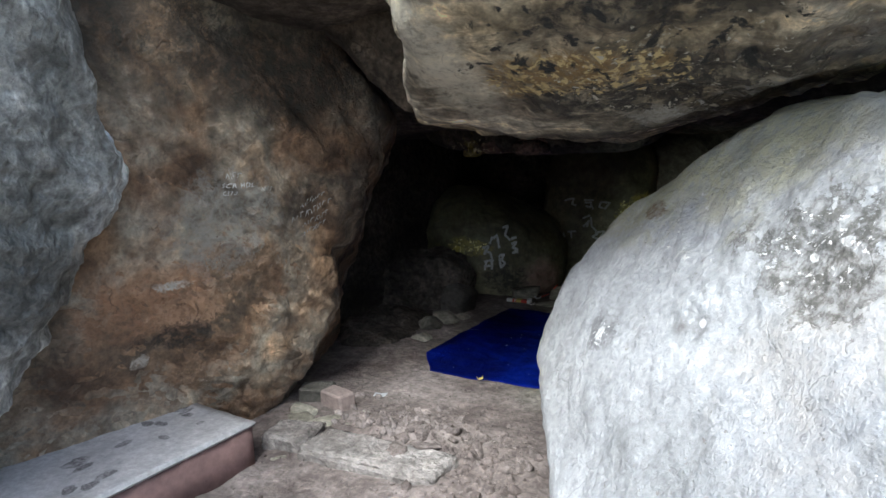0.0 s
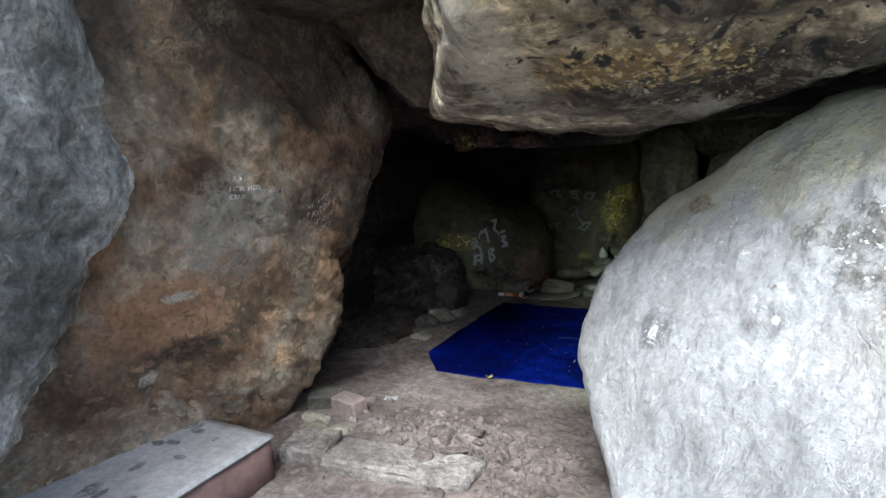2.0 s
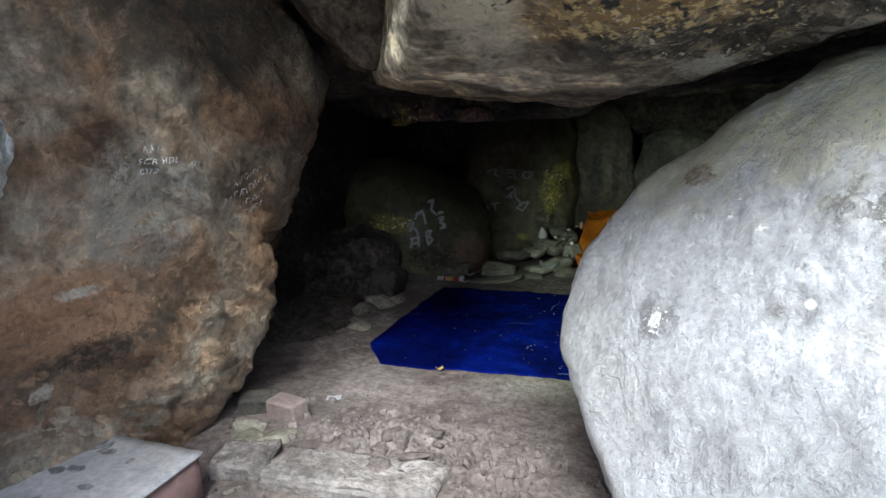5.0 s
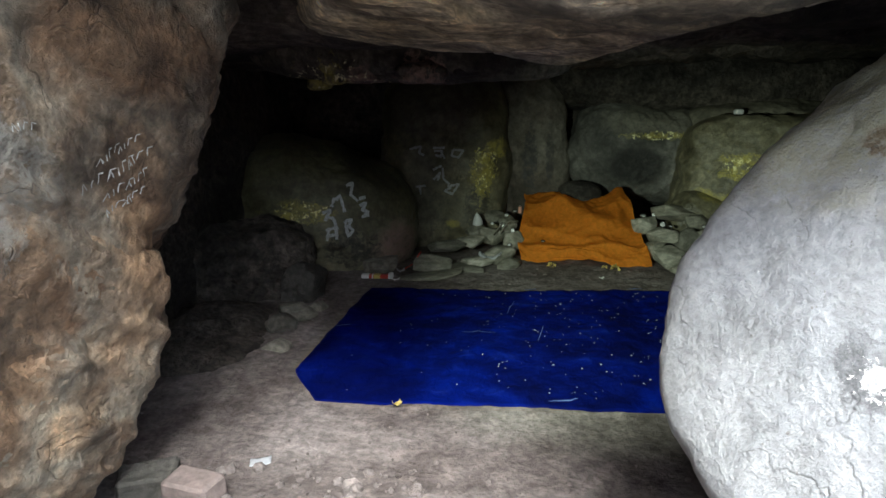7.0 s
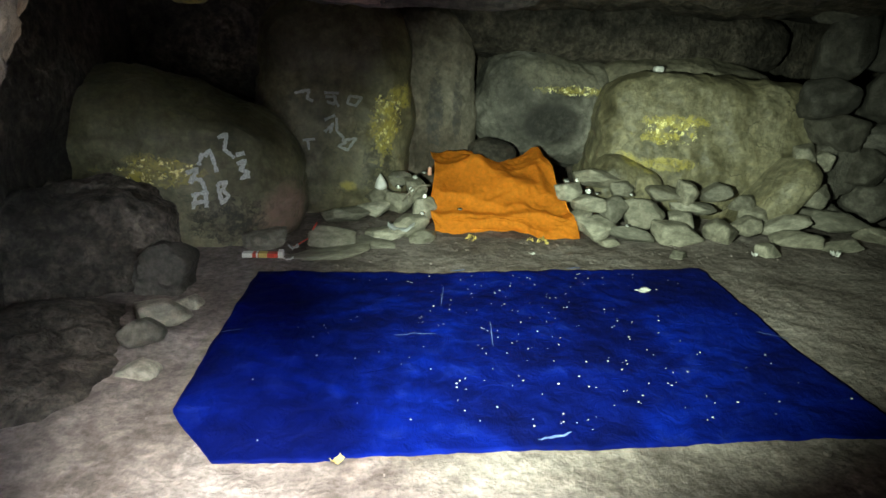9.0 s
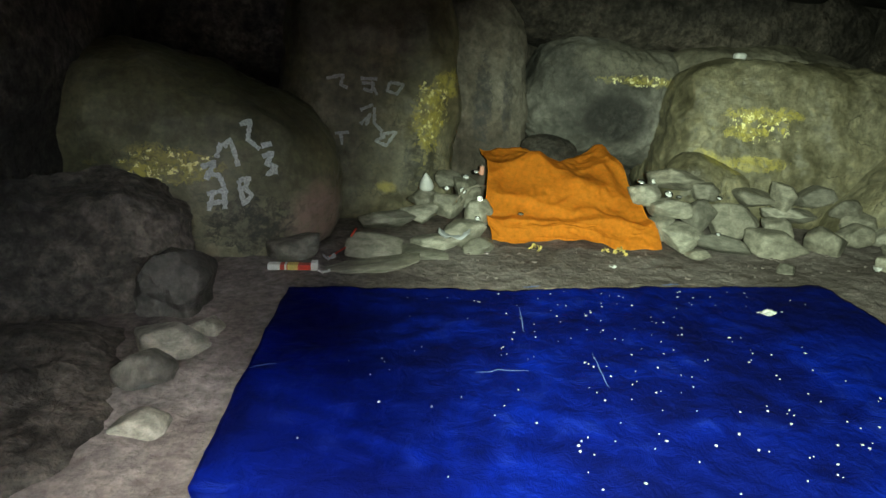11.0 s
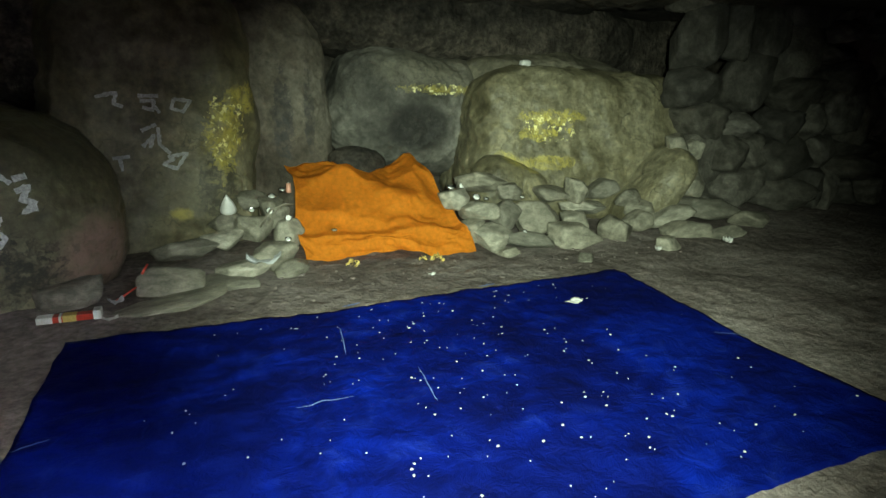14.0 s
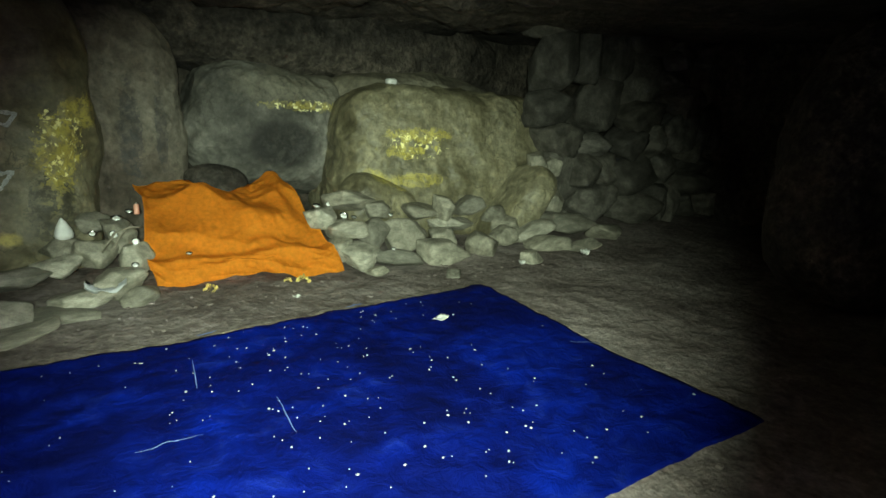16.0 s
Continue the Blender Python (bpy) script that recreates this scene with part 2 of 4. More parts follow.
BLUE_ROCK = rock_mat("blue_grey_rock", [(0.34, (0.2, 0.2, 0.185)), (0.5, (0.42, 0.43, 0.41)), (0.64, (0.58, 0.61, 0.62))], relief=0.1, facet=0.05, crisp=1.6, lump=0.7, mottle=0.7, gloss=0.5, rough=0.65, streak=((0, 40, 0), (4.0, 2.0, 1.2), 0.8, [(0.38, (0.4, 0.42, 0.42)), (0.5, (1.0, 1.0, 1.0)), (0.62, (1.6, 1.65, 1.7))]))
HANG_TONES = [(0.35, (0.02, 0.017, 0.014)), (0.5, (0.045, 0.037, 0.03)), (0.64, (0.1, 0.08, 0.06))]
HANG_ROCK = rock_mat("dark_brown_rock", HANG_TONES)
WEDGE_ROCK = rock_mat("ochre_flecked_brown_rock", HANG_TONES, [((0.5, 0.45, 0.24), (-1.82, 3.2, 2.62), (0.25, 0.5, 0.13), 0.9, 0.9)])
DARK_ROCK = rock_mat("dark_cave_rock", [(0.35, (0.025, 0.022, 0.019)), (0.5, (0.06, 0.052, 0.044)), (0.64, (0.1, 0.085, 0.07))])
STONE = rock_mat("grey_rubble_stone", [(0.35, (0.14, 0.135, 0.11)), (0.5, (0.22, 0.21, 0.175)), (0.64, (0.3, 0.285, 0.24))], scale=2.0, cracks=0.1, grain=0.4, bump=0.4, vary=0.4, gloss=0.45, rough=0.7)
# Copy of the rubble stone, darkened in colour where the torch beam fades.
SHADED_STONE = rock_mat("shaded_rubble_stone", [(0.35, (0.06, 0.057, 0.05)), (0.5, (0.1, 0.094, 0.085)), (0.64, (0.15, 0.143, 0.128))], scale=2.0, cracks=0.1, grain=0.45, bump=0.5, vary=0.4)
EARTH = rock_mat("packed_dusty_earth", [(0.34, (0.115, 0.096, 0.09)), (0.5, (0.178, 0.152, 0.143)), (0.64, (0.242, 0.213, 0.202))], cracks=0.1, rough=0.95, gloss=0.1, scale=1.6, grain=0.5, bump=0.6)


def simple_mat(name, colour, rough=0.6, vary=0.25, scale=30.0, bump=0.002, spec=0.4):
    mat, n, l, bsdf = nodes_of(name)
    tc = n.new("ShaderNodeTexCoord")
    a = noise_node(n, l, tc.outputs["Object"], scale, 6, 0.65)
    b2 = noise_node(n, l, tc.outputs["Object"], scale * 0.15, 4, 0.6)
    lo, hi = tuple(c * (1 - vary) for c in colour), tuple(min(1, c * (1 + vary)) for c in colour)
    col = ramp(n, l, a, [(0.3, lo), (0.7, hi)])
    col = blend(n, l, 0.6, col, ramp(n, l, b2, [(0.3, (0.7, 0.7, 0.7)), (0.7, (1.2, 1.2, 1.2))]), "MULTIPLY")
    l.new(col, bsdf.inputs["Base Color"])
    bsdf.inputs["Roughness"].default_value = rough
    bsdf.inputs["Specular IOR Level"].default_value = spec
    b = n.new("ShaderNodeBump")
    b.inputs["Distance"].default_value = bump
    l.new(a, b.inputs["Height"])
    l.new(b.outputs["Normal"], bsdf.inputs["Normal"])
    return mat


def sheet_mat():
    mat, n, l, bsdf = nodes_of("blue_carpet_sheet")
    tc = n.new("ShaderNodeTexCoord")
    v = tc.outputs["Object"]
    big = noise_node(n, l, v, 1.6, 6, 0.62, 0.8)
    mid = noise_node(n, l, v, 9.0, 6, 0.65, 0.4)
    fine = noise_node(n, l, v, 160.0, 3, 0.6)
    col = ramp(n, l, big, [(0.34, (0.0006, 0.0025, 0.05)), (0.5, (0.0004, 0.004, 0.095)), (0.64, (0.0006, 0.008, 0.175))])
    col = blend(n, l, 0.8, col, ramp(n, l, mid, [(0.36, (0.72, 0.72, 0.72)), (0.5, (1, 1, 1)), (0.64, (1.3, 1.3, 1.25))]), "MULTIPLY")
    dust = calc(n, l, "MULTIPLY", remap(n, l, mid, 0.5, 0.7, 0.0, 0.3), remap(n, l, big, 0.4, 0.58))
    col = blend(n, l, dust, col, (0.012, 0.025, 0.15))
    l.new(col, bsdf.inputs["Base Color"])
    bsdf.inputs["Roughness"].default_value, bsdf.inputs["Specular IOR Level"].default_value = 0.8, 0.05
    h = calc(n, l, "ADD", calc(n, l, "MULTIPLY", mid, 0.02), calc(n, l, "MULTIPLY", fine, 0.0015))
    b = n.new("ShaderNodeBump")
    b.inputs["Distance"].default_value = 1.0
    l.new(h, b.inputs["Height"])
    l.new(b.outputs["Normal"], bsdf.inputs["Normal"])
    return mat


BLUE = sheet_mat()
ORANGE = simple_mat("saffron_cloth", (0.78, 0.27, 0.025), 0.85, 0.05, 220, 0.001, 0.15)
WHITE = simple_mat("white_paper_and_wax", (0.72, 0.72, 0.7), 0.6, 0.1, 40, 0.001)
PALE_GREY = simple_mat("pale_grey_paper", (0.4, 0.41, 0.43), 0.7, 0.15, 40, 0.001)
PALE_BLUE = simple_mat("worn_pale_blue_fabric", (0.12, 0.18, 0.42), 0.7, 0.3, 60, 0.001)
FLOWER = simple_mat("yellow_petals", (0.58, 0.46, 0.14), 0.7, 0.2, 60, 0.001)
RED = simple_mat("red_printed_card", (0.5, 0.05, 0.03), 0.45, 0.2, 50, 0.0005)
PINK_WAX = simple_mat("pink_wax", (0.6, 0.3, 0.22), 0.5, 0.1, 40, 0.001)
TWIG = simple_mat("grey_dry_twig", (0.2, 0.18, 0.14), 0.8, 0.3, 60, 0.002)
CHALK = simple_mat("white_chalk", (0.75, 0.76, 0.75), 0.95, 0.3, 120, 0.001, 0.1)
CHALK_OLD = simple_mat("weathered_chalk", (0.5, 0.51, 0.49), 0.95, 0.45, 90, 0.001, 0.1)
CEMENT = rock_mat("rough_old_cement", [(0.35, (0.19, 0.17, 0.16)), (0.5, (0.28, 0.258, 0.245)), (0.64, (0.37, 0.345, 0.33))], scale=2.0, cracks=0.2, grain=0.5)
BRICK = simple_mat("dusty_red_brick", (0.27, 0.215, 0.195), 0.9, 0.3, 25, 0.004)
TIN = simple_mat("thin_tin", (0.8, 0.8, 0.8), 0.25, 0.05, 30, 0.0005)
TIN.node_tree.nodes["Principled BSDF"].inputs["Metallic"].default_value = 1.0
OCHRE_ROCK = rock_mat("tan_lichened_rock", [(0.3, (0.2, 0.17, 0.11)), (0.5, (0.36, 0.3, 0.2)), (0.7, (0.45, 0.42, 0.35))])
rb = random.Random(17)
PLASTER = rock_mat("stained_lime_washed_cement", [(0.35, (0.4, 0.395, 0.4)), (0.5, (0.45, 0.445, 0.45)), (0.64, (0.5, 0.495, 0.5))], scale=2.2, grain=0.25, cracks=0.0, bump=0.25,
                   spots=[((0.09, 0.085, 0.085), (rb.uniform(-3.0, -2.4), rb.uniform(1.5, 2.45), 0.25), (rb.uniform(0.02, 0.055), rb.uniform(0.02, 0.06), 1), 0.9, 0.85) for k in range(16)])
MAROON = simple_mat("maroon_painted_cement", (0.2, 0.125, 0.115), 0.8, 0.25, 14, 0.003)


# ---- builders ----
def mesh_of(name, bm, material, smooth=True):
    me = bpy.data.meshes.new(name)
    bm.to_mesh(me)
    bm.free()
    me.materials.append(material)
    if smooth:
        me.polygons.foreach_set("use_smooth", [True] * len(me.polygons))
    return me


def thing(name, bm, material, label, category, kind="", group="", smooth=True):
    return tagged(new(name, mesh_of(name, bm, material, smooth)), label, category, group, kind)


def part(name, bm, material, parent, label="", smooth=True):
    ob = new(name, mesh_of(name, bm, material, smooth))
    ob.parent = parent
    if label:
        tagged(ob, label)
    return ob


def rough_at(p, seed, big, mid, small):
    q = p + Vector((seed * 3.1, seed * 1.7, seed * 2.3))
    d = big * noise.fractal(q * 0.9, 1.0, 2.0, 3)
    if mid:
        d += mid * (noise.ridged_multi_fractal(q * 2.6, 1.0, 2.1, 4, 0.9, 2.0) - 1.0)
        c = noise.voronoi(q * 2.2)[0]
        d += mid * 0.9 * (c[1] - c[0])
    if small:
        d += small * noise.fractal(q * 16.0, 0.9, 2.0, 3)
    return d


def boulder(centre, planes, sub=7, p=60, big=0.04, mid=0.025, small=0.007, seed=1.0, bed=None):
    """A rounded block bounded by faces (nx, ny, nz, distance from the centre), roughened."""
    bm = bmesh.new()
    bmesh.ops.create_icosphere(bm, subdivisions=sub, radius=1.0)
    n = np.array([f[:3] for f in planes], float)
    n /= np.linalg.norm(n, axis=1)[:, None]
    h = np.array([f[3] for f in planes], float)
    d = np.array([v.co[:] for v in bm.verts])
    d /= np.linalg.norm(d, axis=1)[:, None]
    r = (np.clip(d @ n.T / h, 0, None) ** p).sum(1) ** (-1 / p)
    c = Vector(centre)
    for v, rr in zip(bm.verts, r):
        w = v.co.normalized()
        q = c + w * rr
        d = rough_at(q, seed, big, mid, small)
        if bed:
            b = bed @ q
            k = 3.2 * noise.fractal(Vector((b.x * 1.1, b.y * 1.1, b.z * 3.2)), 0.9, 2.0, 4)
            d += 0.014 * (math.floor(k) + (k - math.floor(k)) ** 5)
            k = 4.5 * noise.fractal(Vector((b.x * 2.6, b.y * 2.6, b.z * 8.0)), 0.8, 2.0, 3)
            d += 0.007 * (math.floor(k) + (k - math.floor(k)) ** 6)
        v.co = q + w * d
    return bm


BED = pose(0, 0, 0, 35, -30, 20).to_3x3()


def rock(centre, radii, turn=(0, 0, 0), e=3.0, sub=6, big=0.06, mid=0.03, small=0.005, seed=1.0):
    """A lump of rock: a rounded block of half sizes radii, turned, roughened."""
    bm = bmesh.new()
    bmesh.ops.create_icosphere(bm, subdivisions=sub, radius=1.0)
    m = pose(*centre, *turn)
    for v in bm.verts:
        w = v.co.normalized()
        rr = (abs(w.x) ** e + abs(w.y) ** e + abs(w.z) ** e) ** (-1 / e)
        q = m @ Vector((w.x * rr * radii[0], w.y * rr * radii[1], w.z * rr * radii[2]))
        out = (q - m.translation).normalized()
        v.co = q + out * rough_at(q, seed, big, mid, small)
    return bm


# ---- ground: one sheet to the horizon ----
def steps(lo, hi, fine, far):
    mid = list(np.arange(lo, hi, fine))
    out = [0.08 * 1.22 ** k for k in range(1, 60)]
    low = [lo - s for s in np.cumsum(out) if s < far]
    high = [hi + s for s in np.cumsum(out) if s < far]
    return low[::-1] + mid + high


def ground_height(x, y):
    p = Vector((x, y, 0))
    z = 0.02 * noise.fractal(p * 1.3, 1.0, 2.0, 3) + 0.008 * noise.fractal(p * 9, 1.0, 2.0, 3)
    z += 0.075 * math.exp(-(((x + 1.8) / 0.42) ** 2 + ((y - 3.12) / 0.26) ** 2)) * (1 + 0.5 * noise.fractal(p * 7, 1.0, 2.0, 3))
    rub = math.exp(-(((x + 1.3) / 0.9) ** 2 + ((y - 2.95) / 0.35) ** 2))
    z += 0.06 * rub * noise.ridged_multi_fractal(p * 5.0, 0.9, 2.1, 4, 0.8, 2.0)
    z -= 0.05 * math.exp(-(((x + 1.72) / 0.1) ** 2 + ((y - 3.3) / 0.05) ** 2))
    return z - 0.004


bm = bmesh.new()
xs, ys = steps(-3.2, 2.4, 0.03, 400), steps(0.6, 7.2, 0.03, 400)
grid = [[bm.verts.new((x, y, ground_height(x, y))) for x in xs] for y in ys]
for j in range(len(ys) - 1):
    for i in range(len(xs) - 1):
        bm.faces.new((grid[j][i], grid[j][i + 1], grid[j + 1][i + 1], grid[j + 1][i]))
thing("ground", bm, EARTH, "dusty grey-brown trodden earth with grit", "ground", "structure")

# ---- the great boulders of the mouth ----
#B0
RIGHT_FACES = [
    (-0.32, 0.93, -0.18, 0.73), (-0.81, 0.53, -0.25, 1.05), (-0.75, 0.65, 0.09, 1.04), (-0.01, -0.04, 1.0, 1.09),
    (-0.87, 0.5, -0.02, 1.33), (-0.76, 0.55, 0.36, 1.16), (-0.48, -0.02, 0.88, 1.19), (-0.57, 0.26, 0.78, 1.2),
    (-0.66, 0.04, 0.75, 1.25), (-0.77, 0.34, 0.54, 1.28), (-0.91, 0.04, -0.41, 1.29), (-0.96, 0.16, -0.21, 1.56),
    (-0.97, 0.26, 0.04, 1.6), (-0.99, -0.02, -0.12, 1.72), (-0.9, -0.31, -0.31, 1.43), (-0.94, -0.24, 0.24, 1.78),
    (-0.94, -0.35, -0.03, 1.8), (-0.64, -0.55, 0.54, 1.08), (1.0, 0.0, 0.0, 1.6), (0.1, 0.98, -0.2, 0.6),
    (0.0, 0.0, -1.0, 1.0), (0.55, -0.77, 0.33, 1.3), (0.0, 0.0, 1.0, 1.1),
]
RIGHT = boulder((0.75, 3.0, 0.75), RIGHT_FACES, p=60, mid=0.022, small=0.009, seed=2)
right_rock = thing("boulder", RIGHT, GREY_ROCK, "huge pale grey lichen-spotted boulder flanking the cave mouth", "boulder")
CAP_FACES = [
    (0.25, 0.04, -0.97, 0.89), (-0.13, -0.02, -0.99, 1.35), (-0.36, -0.17, -0.92, 1.99), (-0.9, -0.42, 0.11, 1.89),
    (-0.85, -0.52, -0.09, 2.01), (-0.62, -0.32, -0.72, 2.19), (0.0, -0.43, -0.9, 1.26), (0.0, -0.97, 0.24, 1.28),
    (0.0, 0.0, 1.0, 1.3), (1.0, 0.0, 0.0, 2.6), (0.0, 1.0, 0.0, 1.6),
]
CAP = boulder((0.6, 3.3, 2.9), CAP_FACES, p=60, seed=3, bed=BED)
cap_rock = thing("boulder", CAP, CAP_ROCK, "overhanging ochre boulder with near-black underside capping the mouth", "boulder")
LEFT_FACES = [
    (0.77, 0.33, -0.54, 1.24), (0.81, 0.46, -0.37, 1.27), (0.9, 0.41, -0.12, 1.44), (0.78, 0.4, 0.48, 1.44),
    (0.96, -0.24, -0.17, 1.11), (-1.0, 0.0, 0.0, 1.5), (0.0, 0.0, 1.0, 2.0), (0.0, -1.0, 0.0, 2.6),
    (0.0, 1.0, 0.0, 1.6), (0.0, 0.0, -1.0, 1.6),
]
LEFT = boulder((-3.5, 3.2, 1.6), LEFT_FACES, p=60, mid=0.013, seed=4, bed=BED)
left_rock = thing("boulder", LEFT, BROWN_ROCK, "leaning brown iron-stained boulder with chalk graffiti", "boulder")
FOOT_FACES = [
    (0.69, 0.29, -0.67, 0.75), (0.8, 0.4, -0.45, 0.79), (0.84, 0.48, -0.25, 0.98), (0.79, 0.62, -0.05, 0.93),
    (0.96, -0.24, -0.17, 0.71), (-1.0, 0.0, 0.0, 1.5), (0.62, 0.3, 0.72, 1.02), (0.0, -1.0, 0.0, 2.2),
    (0.0, 1.0, 0.0, 1.4), (0.0, 0.0, -1.0, 1.0),
]
FOOT = boulder((-3.3, 3.1, 0.5), FOOT_FACES, p=60, mid=0.013, seed=4, bed=BED)
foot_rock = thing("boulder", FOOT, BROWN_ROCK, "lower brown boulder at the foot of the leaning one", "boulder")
GREY_FACES = [
    (0.51, 0.69, -0.51, 1.14), (0.6, 0.74, -0.31, 1.32), (0.55, 0.81, 0.2, 1.28), (0.94, 0.25, -0.23, 1.17),
    (-1.0, 0.0, 0.0, 1.5), (0.0, 0.0, 1.0, 1.8), (0.0, -1.0, 0.0, 1.8), (0.0, 0.0, -1.0, 1.8),
]
GREY = boulder((-3.5, 1.2, 1.6), GREY_FACES, p=60, seed=5, bed=BED)
grey_rock = thing("boulder", GREY, BLUE_ROCK, "blue-grey rounded boulder at the cave mouth", "boulder")
HANGING_FACES = [
    (-0.65, -0.29, -0.7, 0.7), (0.15, -0.94, -0.3, 0.99), (1.0, 0.0, 0.0, 0.42), (0.0, 0.0, 1.0, 1.0),
    (0.0, 1.0, 0.0, 1.0), (0.0, 0.15, -0.99, 0.74),
]
HANGING = boulder((-1.9, 4.1, 2.75), HANGING_FACES, p=60, seed=6, bed=BED)
hanging_rock = thing("boulder", HANGING, WEDGE_ROCK, "dark wedge of rock jammed under the cap boulder", "boulder")
#B1

# ---- cave shell ----
CAVE = tagged(new("cave"), "dark enclosing bedrock of the boulder cave", "cave", "", "structure")
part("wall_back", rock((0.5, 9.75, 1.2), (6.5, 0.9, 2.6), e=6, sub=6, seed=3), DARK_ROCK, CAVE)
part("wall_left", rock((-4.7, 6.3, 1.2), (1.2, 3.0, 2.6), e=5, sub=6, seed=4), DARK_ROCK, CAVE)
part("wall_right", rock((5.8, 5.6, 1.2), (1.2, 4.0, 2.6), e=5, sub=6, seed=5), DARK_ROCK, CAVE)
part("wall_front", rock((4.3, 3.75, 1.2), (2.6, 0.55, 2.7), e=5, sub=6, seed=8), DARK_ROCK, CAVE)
# Unseen masses added around the outside to cut low sky light.
SKY_BLOCK = tagged(new("sky_blocker"), "unseen rock mass added to block low sky light from the cave mouth", "bank", "", "structure")
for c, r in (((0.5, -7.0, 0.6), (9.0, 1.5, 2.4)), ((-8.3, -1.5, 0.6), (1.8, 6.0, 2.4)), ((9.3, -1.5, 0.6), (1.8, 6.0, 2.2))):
    part("bank", rock(c, r, e=3, sub=6, seed=9 + r[0], big=0.3, mid=0.15), HANG_ROCK, SKY_BLOCK)
# Unseen rock added over the left boulders to keep daylight off the floor.
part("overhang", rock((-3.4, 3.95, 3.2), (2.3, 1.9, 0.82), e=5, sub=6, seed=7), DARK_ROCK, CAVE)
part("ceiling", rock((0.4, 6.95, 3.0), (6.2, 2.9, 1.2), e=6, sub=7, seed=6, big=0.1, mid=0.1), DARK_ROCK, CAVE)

# ---- back wall boulders ----
YELLOW = (0.5, 0.42, 0.09)
NEAR_BLACK = (0.018, 0.017, 0.016)
PINK = (0.3, 0.19, 0.15)
OLIVE = [(0.36, (0.085, 0.076, 0.045)), (0.5, (0.165, 0.148, 0.09)), (0.64, (0.235, 0.215, 0.145))]
BROWNISH = [(0.36, (0.07, 0.058, 0.046)), (0.5, (0.14, 0.118, 0.095)), (0.64, (0.2, 0.18, 0.15))]
GRAPHITE = [(0.36, (0.06, 0.058, 0.052)), (0.5, (0.135, 0.13, 0.115)), (0.64, (0.2, 0.192, 0.172))]
MOSSY = [(0.36, (0.05, 0.047, 0.024)), (0.5, (0.115, 0.108, 0.056)), (0.64, (0.18, 0.168, 0.105))]
# Palest yellow flecks on these rocks are torch glints painted into the colour.
ROCK_1 = rock_mat("mossy_olive_rock", MOSSY, [(YELLOW, (-2.95, 6.4, 0.56), (0.3, 0.4, 0.1), 1.3, 0.6), (PINK, (-2.1, 6.7, 0.16), (0.26, 0.45, 0.26), 0.5, 0.85),
                                             (NEAR_BLACK, (-2.5, 6.4, 0.2), (0.3, 0.5, 0.2), 0.9, 0.85)], gloss=0.5, rough=0.6, grain=0.5, bump=0.35, flecks=[((0.95, 0.88, 0.4), (-2.95, 6.4, 0.56), (0.45, 0.5, 0.16), 26, 0.43), (YELLOW, (-2.95, 6.4, 0.56), (0.45, 0.5, 0.16), 15, 0.41)])
ROCK_2 = rock_mat("yellow_lichened_rock", OLIVE, [(NEAR_BLACK, (-1.45, 7.5, 0.42), (0.16, 0.4, 0.3), 1.0, 0.75), (YELLOW, (-1.4, 7.5, 0.72), (0.13, 0.5, 0.25), 1.4, 0.85), (YELLOW, (-1.25, 7.5, 0.98), (0.14, 0.5, 0.1), 1.4, 0.8),
                                                 (YELLOW, (-1.72, 7.4, 0.24), (0.08, 0.4, 0.05), 0.6, 0.7)], gloss=0.5, rough=0.55, grain=0.5, bump=0.35, flecks=[((0.95, 0.88, 0.4), (-1.38, 7.5, 0.8), (0.24, 0.6, 0.4), 26, 0.43), (YELLOW, (-1.38, 7.5, 0.8), (0.24, 0.6, 0.4), 15, 0.41)])
ROCK_3 = rock_mat("streaked_brown_rock", BROWNISH, [((0.05, 0.05, 0.055), (-0.92, 8.0, 0.85), (0.09, 0.5, 0.4), 0.9, 0.8), ((0.05, 0.05, 0.055), (-0.7, 8.0, 0.9), (0.05, 0.5, 0.35), 0.9, 0.7)], gloss=0.4, grain=0.5, bump=0.35)
# The hollow is shade painted as a near-black spot; the mesh has no recess.
ROCK_4 = rock_mat("painted_hollow_rock", GRAPHITE, [(NEAR_BLACK, (0.2, 8.0, 0.74), (0.34, 0.8, 0.24), 0.22, 0.97), ((0.23, 0.21, 0.16), (0.6, 8.0, 1.25), (0.8, 0.7, 0.2), 0.7, 0.7), (YELLOW, (0.4, 8.0, 1.06), (0.35, 0.5, 0.05), 1.4, 0.6)], flecks=[((0.8, 0.75, 0.4), (0.4, 8.0, 1.06), (0.45, 0.6, 0.08), 28, 0.43)], gloss=0.4, grain=0.5, bump=0.35)
ROCK_4B = rock_mat("olive_brown_shelf_rock", [(0.36, (0.1, 0.09, 0.065)), (0.5, (0.17, 0.155, 0.115)), (0.64, (0.24, 0.225, 0.18))], gloss=0.4, grain=0.5, bump=0.35,
                   flecks=[(YELLOW, (0.35, 7.95, 1.06), (0.5, 0.6, 0.1), 26, 0.42), ((0.5, 0.5, 0.46), (1.4, 7.95, 1.1), (0.35, 0.6, 0.14), 24, 0.42)])
